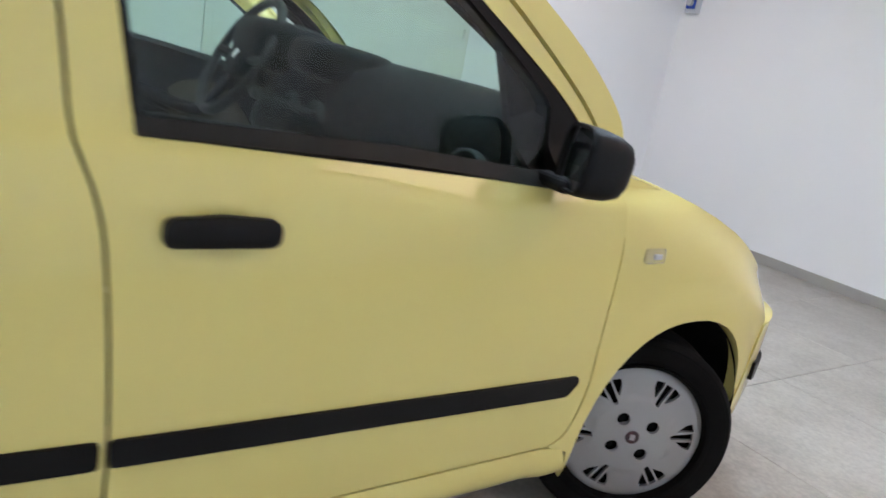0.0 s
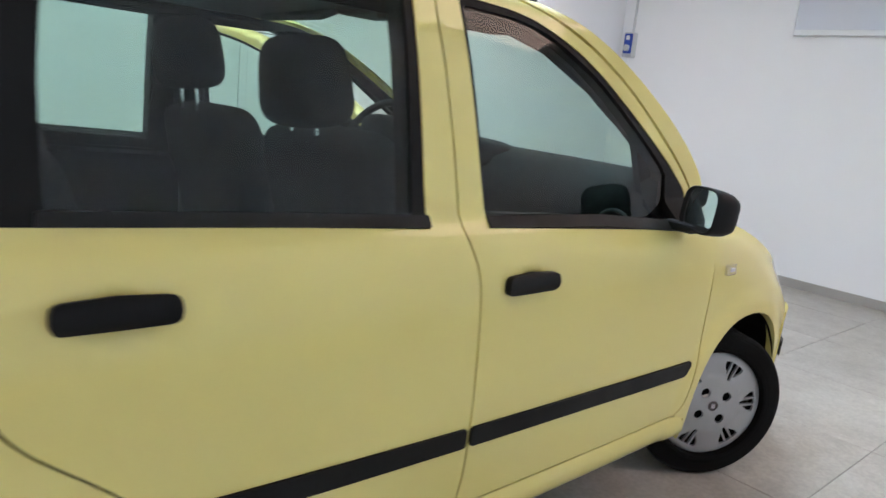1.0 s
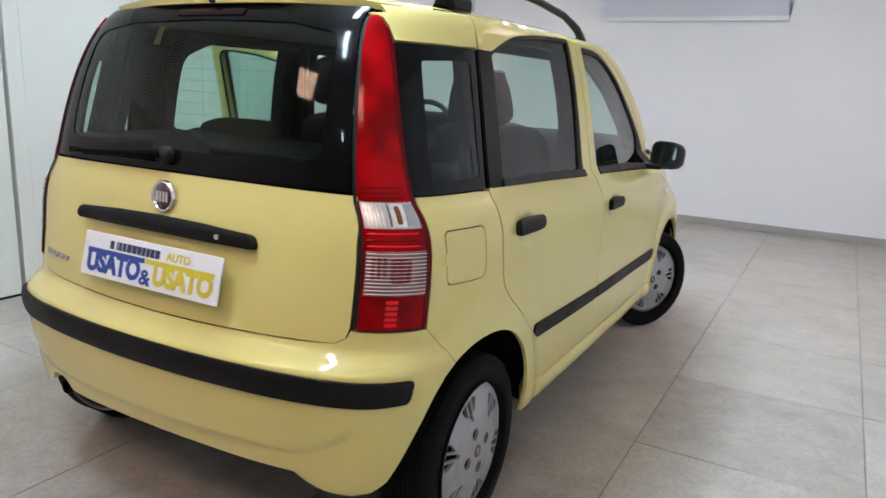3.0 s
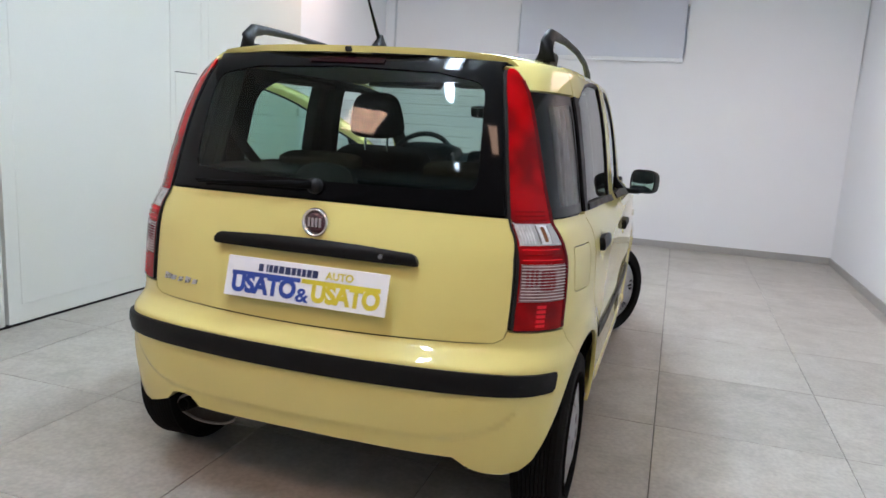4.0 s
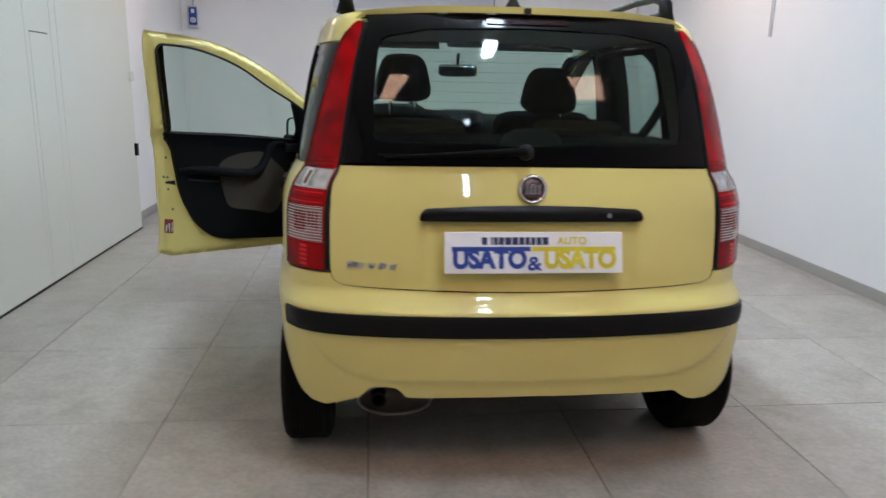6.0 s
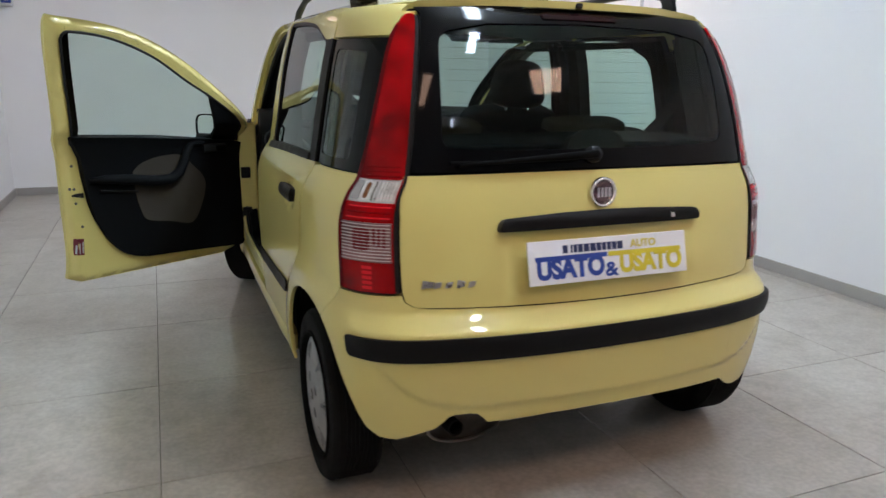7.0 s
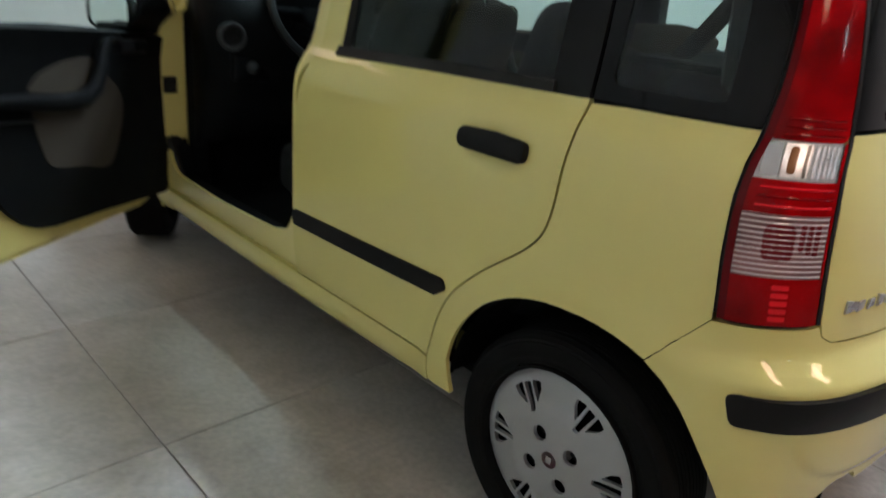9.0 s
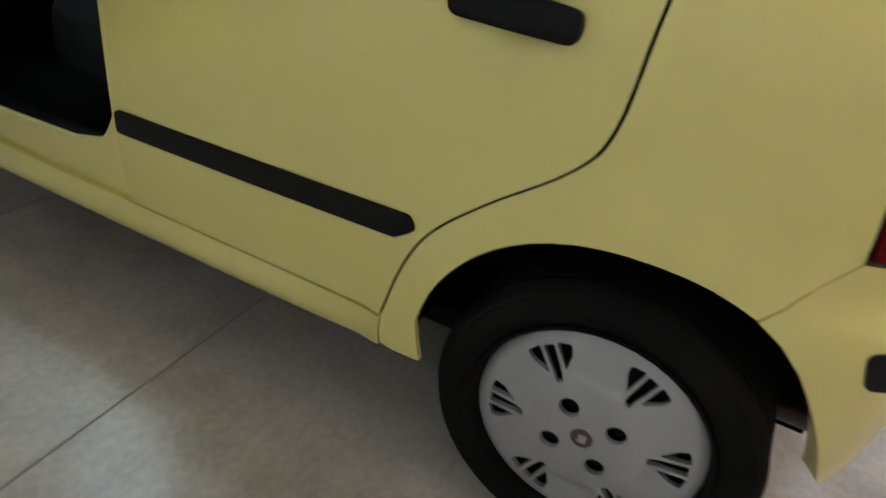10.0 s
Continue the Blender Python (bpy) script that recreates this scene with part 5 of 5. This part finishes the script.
    part("tow_cover", sheet("tow_cover", cov, tail, out=.0007, depth=.003, step=.012), PAINT, bu)
    # roof, bonnet, screen
    rp = [(-1 + .1 * k, 0.0) for k in range(21)] + [(1, .1 * k) for k in range(1, 11)] + [(1 - .1 * k, 1.0) for k in range(1, 21)] + [(-1, 1 - .1 * k) for k in range(1, 10)]
    rf = part("roof", sheet("roof", rp, roof, depth=.02, step=.06), PAINT, car, "yellow roof panel")
    part("headliner", sheet("headliner", [(u * .97, .02 + .96 * v) for u, v in rp], lambda u, v, o=0.0: roof(u, v, -.045 + o), depth=0, step=.1), LINING, car, "grey headliner")
    part("washer_nozzle", box(-.012, .012, -.207, -.185, 1.455, 1.472, .005), SEAL, rf)
    ae = new("aerial")
    ae.parent = car
    part("aerial_base", lathe([(.028, 0), (.026, .012), (.014, .035), (.008, .05), (0, .052)], pose(0, .03, 1.485, -12), 18), SEAL, ae, smooth=True)
    part("aerial_rod", tube([(0, .02, 1.525), (0, -.07, 1.63), (0, -.22, 1.80)], [.006, .004, .0025], 8), MATT, ae)
    for sgn in (1, -1):
        path = [(.555, .09, 1.470), (.556, .098, 1.525), (.558, .135, 1.553), (.561, .22, 1.563), (.565, .42, 1.566), (.567, .70, 1.560), (.563, .98, 1.540), (.556, 1.16, 1.505), (.55, 1.26, 1.462)]
        part("roof_rail", tube([(x * sgn, y, z) for x, y, z in path], [.034, .030, .024, .016, .013, .013, .014, .018, .020], 10, flat=.75), TRIM, rf, "black roof rail", smooth=True)
        part("rail_foot", box(sgn * .555 - .022, sgn * .555 + .022, .085, .22, 1.462, 1.505, .012), TRIM, rf)
    bp = [(-1 + .1 * k, 1.93 + .06 * (1 - (-1 + .1 * k)**2)) for k in range(21)] + [(1, 1.97 + .095 * k) for k in range(10)] + [(1 - .1 * k, 2.93) for k in range(1, 21)] + [(-1, 2.83 - .095 * k) for k in range(10)]
    part("bonnet", sheet("bonnet", bp, bonnet, depth=.02, step=.06), PAINT, car, "yellow bonnet")
    wp = [(-1 + .1 * k, 0.0) for k in range(21)] + [(1, .1 * k) for k in range(1, 11)] + [(1 - .1 * k, 1.0) for k in range(1, 21)] + [(-1, 1 - .1 * k) for k in range(1, 10)]
    part("windscreen", sheet("windscreen", wp, screen, depth=0, step=.08), GLASS_SCREEN, car, "green tinted windscreen")
    part("scuttle", tube([(x, 1.965 + .06 * (1 - (x / .7)**2), .972 + .012 * (1 - (x / .7)**2)) for x in (-.70, -.5, -.25, 0, .25, .5, .70)], .03, 8), SEAL, car)
    for u0, u1 in ((-.72, .02), (.02, .72)):
        part("windscreen_wiper", tube([screen(u0 + (u1 - u0) * k / 5, -.03 + .012 * k, .010) for k in range(6)], [.010, .008, .007, .006, .005, .005], 6), MATT, car)
    # nose
    sfull = S_END
    a, b = at_y(2.70, .45), sfull
    nose = [(a, .56), (at_y(2.64, .42), .42), (at_y(2.625, .30), .30), (at_y(2.63, .22), .22)] + [(a + (b - a) * k / 8, .20) for k in range(2, 9)] + [(b, .56)] + [(a + (b - a) * k / 8, .57) for k in range(7, 0, -1)]
    for mir in (False, True):
        part("front_bumper", sheet("front_bumper", nose, lambda s, z, o=0.0: body(min(s, S_END), z, o + .004), depth=.03, step=.05, mirror=mir), PAINT, car, "yellow front bumper")
        st = [(a + .01, .44)] + [(a + (b - a) * k / 8, .435) for k in range(1, 9)] + [(a + (b - a) * k / 8, .375) for k in range(8, 0, -1)] + [(a + .02, .38)]
        part("front_strip", sheet("front_strip", rounded(st, .01), lambda s, z, o=0.0: body(min(s, S_END), z, o + .014), depth=.015, step=.04, mirror=mir), TRIM, car)
    # floor pan
    part("floor_pan", box(-.60, .60, -.16, 2.55, .215, .275, .01), DARK, car)
    # two unseen blocks, added to keep light off the floor under the car
    part("underbody_shade_block", box(-.40, .52, .28, .80, .165, .25, .03), DARK, car)
    part("boot_shade_block", box(-.20, .44, -.36, -.10, .285, .45, .04), DARK, car)
    part("rear_axle", tube([(-.66, 0, .25), (.66, 0, .25)], .035, 10), DARK, car)
    for sgn in (1, -1):
        wheel(car, .686 * sgn, .004, .268, 0, sgn, "rear_wheel", 15 if sgn > 0 else 35)
        wheel(car, .655 * sgn, 2.299, .271, STEER, sgn, "front_wheel", 36 if sgn > 0 else 20)
    return car


def tail(s, z, out=0.0):
    """The tail: the shell with the bumper's lower sweep and the plate's shallow recess pressed in."""
    x, y, _ = body(s, z, 0.0)
    c = abs(x)
    d = 0.0
    if z < .56 and c < .74:
        sweep = .372 + .10 * (c / .64)**8
        d -= .008 * ease((sweep - z) / .030 + .5) * ease((.74 - c) / .14)
    if .655 < z < .88:
        d -= .006 * ease((.305 - c) / .03 + .5) * ease((z - .655) / .05) * ease((.885 - z) / .05)
    return body(s, z, d + out)


DOOR_ANGLE, STEER = -54.0, -32.0
CAR = car_body()


def dealer_plate():
    """The plate that covers the number plate, with its print."""
    pl = tagged(new("dealer_plate"), "white dealer plate with blue and mustard lettering on the tailgate", "plate")
    a, b = Vector((0, -.434, .828)), Vector((0, -.464, .711))
    mid = (a + b) / 2
    tilt = math.degrees(math.atan2(b.y - a.y, a.z - b.z))
    m = pose(mid.x, mid.y, mid.z, 90 + tilt, 0, 0)
    part("board", box(-.264, .264, -.0605, .0605, -.006, .0, .002, m=m), PLATE, pl)
    z = .0012
    x = -.155
    for w in (.019, .007, .009, .015, .018, .021, .021, .018, .017, .016, .018, .021):
        if w > .007:
            part("name_bar", box(x, x + w - .0035, .0225, .0445, 0, z, m=m), INK_DARK, pl)
        x += w
    writing("lettering", "AUTO", .030, m @ pose(.112, .0335, z), INK_YELLOW, pl, width=.088, bold=.0006)
    part("band", box(-.243, -.012, .004, .017, 0, z, m=m), INK_BLUE, pl)
    part("band", box(-.008, .243, .004, .017, 0, z, m=m), INK_YELLOW, pl)
    writing("lettering", "USATO", .074, m @ pose(-.132, -.021, z), INK_BLUE, pl, width=.216, bold=.0036)
    writing("lettering", "&", .056, m @ pose(-.001, -.034, z * 1.6), INK_BLUE, pl, width=.044, bold=.0012)
    writing("lettering", "USATO", .074, m @ pose(.136, -.021, z), INK_YELLOW, pl, width=.216, bold=.0036)


dealer_plate()


# ---------- inside the car ----------
def pillow(a, b, c, m, e1=.35, e2=.35, bm=None, bend=0.0, taper=0.0):
    """A soft block with rounded faces: half sizes a, b, c."""
    bm = bm or bmesh.new()
    def pw(v, e):
        return math.copysign(abs(v)**e, v)
    nu, nv = 28, 16
    rings = []
    for j in range(1, nv):
        t = -math.pi / 2 + math.pi * j / nv
        ring = []
        for i in range(nu):
            f = 2 * math.pi * i / nu
            x, y, z = a * pw(math.cos(t), e1) * pw(math.cos(f), e2), b * pw(math.cos(t), e1) * pw(math.sin(f), e2), c * pw(math.sin(t), e1)
            y += bend * (x / a)**2
            x *= 1 - taper * z / c
            ring.append(bm.verts.new(m @ Vector((x, y, z))))
        rings.append(ring)
    lo, hi = bm.verts.new(m @ Vector((0, 0, -c))), bm.verts.new(m @ Vector((0, 0, c)))
    for p, q in zip(rings, rings[1:]):
        for i in range(nu):
            bm.faces.new((p[i], p[(i + 1) % nu], q[(i + 1) % nu], q[i]))
    for i in range(nu):
        bm.faces.new((lo, rings[0][(i + 1) % nu], rings[0][i]))
        bm.faces.new((hi, rings[-1][i], rings[-1][(i + 1) % nu]))
    return bm


def front_seat(x, drop):
    st = new("front_seat")
    st.parent = CAR
    st["label"] = "dark grey cloth front seat with a headrest"
    lean = pose(x, .98, .56, 15)
    part("seat_base", pillow(.25, .26, .09, pose(x, 1.20, .50, 4)), CLOTH, st, smooth=True)
    part("backrest", pillow(.245, .075, .31, lean @ pose(0, 0, .27), .3, .45, bend=.02), CLOTH, st, smooth=True)
    part("back_centre", pillow(.15, .02, .22, lean @ pose(0, .062, .27), .3, .5), CLOTH, st, smooth=True)
    part("headrest", pillow(.116, .084, .100, pose(x, .778, 1.268 - drop, 8), .52, .72, bend=.015, taper=.20), CLOTH, st, "dark grey cloth headrest", smooth=True)
    for dx in (-.055, .055):
        part("headrest_post", tube([(x + dx, .800, 1.06), (x + dx, .787, 1.20 - drop)], .0065, 8), CHROME, st)


def rear_bench():
    be = new("rear_seat")
    be.parent = CAR
    be["label"] = "dark grey cloth rear bench with a split backrest"
    part("seat_base", pillow(.60, .24, .10, pose(0, .48, .50, 4)), CLOTH, be, smooth=True)
    for x in (-.31, .31):
        part("backrest", pillow(.30, .07, .29, pose(x, .238, .79, 14), .25, .4), CLOTH, be, smooth=True)
        part("back_insert", pillow(.165, .055, .035, pose(x * .95, .190, 1.078, 14), .35, .5), CLOTH_BEIGE, be, "beige grey fabric top of the backrest", smooth=True)
    part("parcel_shelf", box(-.56, .56, -.25, .12, 1.056, 1.072, .006), DASH, CAR)
    for sgn in (1, -1):
        p = [(.555 * sgn, -.16, 1.33), (.52 * sgn, -.085, 1.231), (.50 * sgn, 0, 1.125), (.47 * sgn, .10, 1.02)]
        part("seat_belt", tube(p, .023, 6, flat=.15), SEAL, CAR, "dark seat belt webbing")
        bm = bmesh.new()
        foot = [(.655, -.13), (.575, -.085), (.545, -.092), (.525, -.16), (.545, -.215), (.60, -.20)]
        low, high = [bm.verts.new((x * sgn, y, 1.04)) for x, y in foot], [bm.verts.new(((x - .07) * sgn, y + .065, 1.40)) for x, y in foot]
        for k in range(6):
            bm.faces.new((low[k], low[(k + 1) % 6], high[(k + 1) % 6], high[k]))
        bm.faces.new(low)
        bm.faces.new(high)
        bmesh.ops.bevel(bm, geom=list(bm.edges), offset=.012, segments=2, affect="EDGES")
        part("rear_pillar_trim", bm, CABIN_GREY, CAR, "grey plastic inner pillar cover")
        q = [(.635 * sgn, .90, 1.33), (.63 * sgn, .89, 1.1), (.63 * sgn, .90, .75), (.63 * sgn, .93, .45)]
        part("seat_belt", tube(q, .024, 6, flat=.15), SEAL, CAR)


def dashboard():
    da = new("dashboard")
    da.parent = CAR
    da["label"] = "charcoal dashboard with a raised binnacle and round vents"
    prof = [(1.97, 1.040), (1.85, 1.078), (1.72, 1.084), (1.62, 1.055), (1.575, .99), (1.56, .92), (1.60, .80), (1.63, .70), (1.70, .55), (1.96, .50)]
    bm = bmesh.new()
    rows = []
    for k in range(15):
        x = -.66 + 1.32 * k / 14
        bow = .06 * (1 - (x / .66)**2)
        rows.append([bm.verts.new((x, y + (bow if y < 1.9 else 0) * -.4 + (.10 * abs(x / .66)**3 if y < 1.9 else -.08 * abs(x / .66)**3), z - .02 * abs(x / .66)**3)) for y, z in prof])
    for a, b in zip(rows, rows[1:]):
        for i in range(len(prof)):
            bm.faces.new((a[i], a[(i + 1) % len(prof)], b[(i + 1) % len(prof)], b[i]))
    bm.faces.new(rows[0])
    bm.faces.new(rows[-1][::-1])
    part("fascia", bm, DASH, da, smooth=True)
    part("binnacle", pillow(.165, .12, .075, pose(-.33, 1.60, 1.058, -6), .5, .6), DASH, da, "instrument hood", smooth=True)
    part("centre_hood", pillow(.14, .12, .05, pose(.02, 1.63, 1.055, -6), .5, .6), DASH, da, smooth=True)
    part("console", box(-.13, .15, 1.46, 1.66, .50, .94, .03, seg=3), DASH, da)
    part("gear_lever", tube([(.0, 1.46, .68), (.0, 1.41, .76)], .012, 8), SEAL, da)
    part("gear_knob", pillow(.022, .022, .03, pose(.0, 1.405, .785), .8, .8), SEAL, da, smooth=True)
    def face(x):
        return 1.56 - .024 * (1 - (x / .66)**2) + .10 * abs(x / .66)**3
    for x in (-.615, .615, -.06, .10):
        m = pose(x, face(x) + .004, .918, 80, 0, -14 if x < -.5 else 14 if x > .5 else 0)
        big = 1.0 if abs(x) > .5 else 1.0
        part("vent", lathe([(0, .006), (.030 * big, .008), (.036 * big, .012), (.038 * big, 0)], m, 26), SEAL, da)
        part("vent_ring", lathe([(.036 * big, .010), (.041 * big, .018), (.047 * big, .013), (.049 * big, -.01)], m, 26), CABIN_GREY, da, "raised round vent ring", smooth=True)
        for k in (-1, 0, 1):
            part("vent_slat", box(-.033 * big, .033 * big, k * .018 * big - .0015, k * .018 * big + .0015, .006, .013, m=m), TRIM, da)
    part("light_switch", lathe([(0, .024), (.016, .023), (.021, .012), (.026, 0)], pose(-.545, face(-.545) + .022, .815, 82), 20), CABIN_GREY, da, smooth=True)
    part("switch_panel", box(-.615, -.475, face(-.545) + .022, face(-.545) + .06, .765, .865, .014), TRIM, da)
    for k in (1, -1):
        part("stalk", tube([(-.362 + k * .05, 1.53, .985), (-.362 + k * .13, 1.50, 1.0), (-.362 + k * .19, 1.49, 1.01)], [.009, .008, .010], 8), SEAL, da, smooth=True)
    part("glove_box", box(.24, .56, 1.575, 1.62, .66, .84, .02), DASH, da)
    wheel_m = pose(-.362, 1.49, 1.02, 62)
    sw = new("steering_wheel")
    sw.parent = CAR
    sw["label"] = "dark steering wheel with a round badge"
    part("rim", tube([wheel_m @ Vector((.185 * math.cos(2 * math.pi * k / 40), .185 * math.sin(2 * math.pi * k / 40), 0)) for k in range(40)], .0145, 10, closed=True), SEAL, sw, smooth=True)
    part("hub", pillow(.075, .065, .025, wheel_m @ pose(0, 0, -.01), .5, .7), DASH, sw, smooth=True)
    part("hub_badge", lathe([(0, .018), (.018, .017), (.020, .014)], wheel_m, 20), CHROME, sw)
    for a in (0, 180, 270):
        c, s = math.cos(radians(a)), math.sin(radians(a))
        part("spoke", tube([wheel_m @ Vector((.05 * c, .05 * s, -.01)), wheel_m @ Vector((.175 * c, .175 * s, 0))], .014, 8), DASH, sw)
    part("column", tube([(-.362, 1.51, 1.0), (-.362, 1.64, .945)], .045, 12), DASH, sw)
    mi = new("interior_mirror")
    mi.parent = CAR
    mi["label"] = "black interior mirror under the roof"
    part("housing", pillow(.105, .018, .032, pose(0, 1.52, 1.318, 10, 0, -14), .35, .4), SEAL, mi, smooth=True)
    part("mirror_glass", box(-.095, .095, -.0205, -.0185, -.024, .024, .001, m=pose(0, 1.52, 1.318, 10, 0, -14)), MIRROR, mi)
    part("stem", tube([(0, 1.53, 1.335), (0, 1.50, 1.405)], .009, 8), SEAL, mi)
    part("courtesy_lamp", box(-.09, .09, 1.12, 1.27, 1.425, 1.47, .015), LINING, mi)
    for sgn in (1, -1):
        part("sun_visor", box(sgn * .33 - .19, sgn * .33 + .19, -.075, .075, -.010, .010, .008, m=pose(0, 1.17, 1.445, 25)), LINING, CAR, "grey sun visor")


def cabin():
    part("cabin_floor", box(-.63, .63, .0, 1.95, .24, .29, .01), DARK, CAR)
    part("bulkhead", box(-.68, .68, 1.965, 1.99, .25, .95), DARK, CAR)
    part("boot_floor", box(-.56, .56, -.36, .12, .50, .52), DARK, CAR)
    for sgn in (1, -1):
        part("sill_plate", box(sgn * .655, sgn * .70, 1.0, 1.82, .325, .345, .006), TRIM, CAR, "black sill plate")
        part("sill_top", box(sgn * .60, sgn * .735, .42, 1.93, .285, .328, .01), JAMB, CAR)
        part("kick_panel", box(sgn * .60, .69 if sgn > 0 else -.668, 1.86, 1.95, .33, .92, .01), DASH, CAR)
    part("hinge_post", box(-.770, -.672, 1.886, 1.945, .345, .985, .012, seg=3), JAMB, CAR, "yellow painted hinge post")
    for z in (.50, .72):
        part("door_hinge", box(-.762, -.712, 1.876, 1.898, z - .03, z + .03, .006), SEAL, CAR, "dark steel door hinge")


front_seat(-.33, 0.0)
front_seat(.33, .045)
rear_bench()
dashboard()
cabin()


floor_tiles()
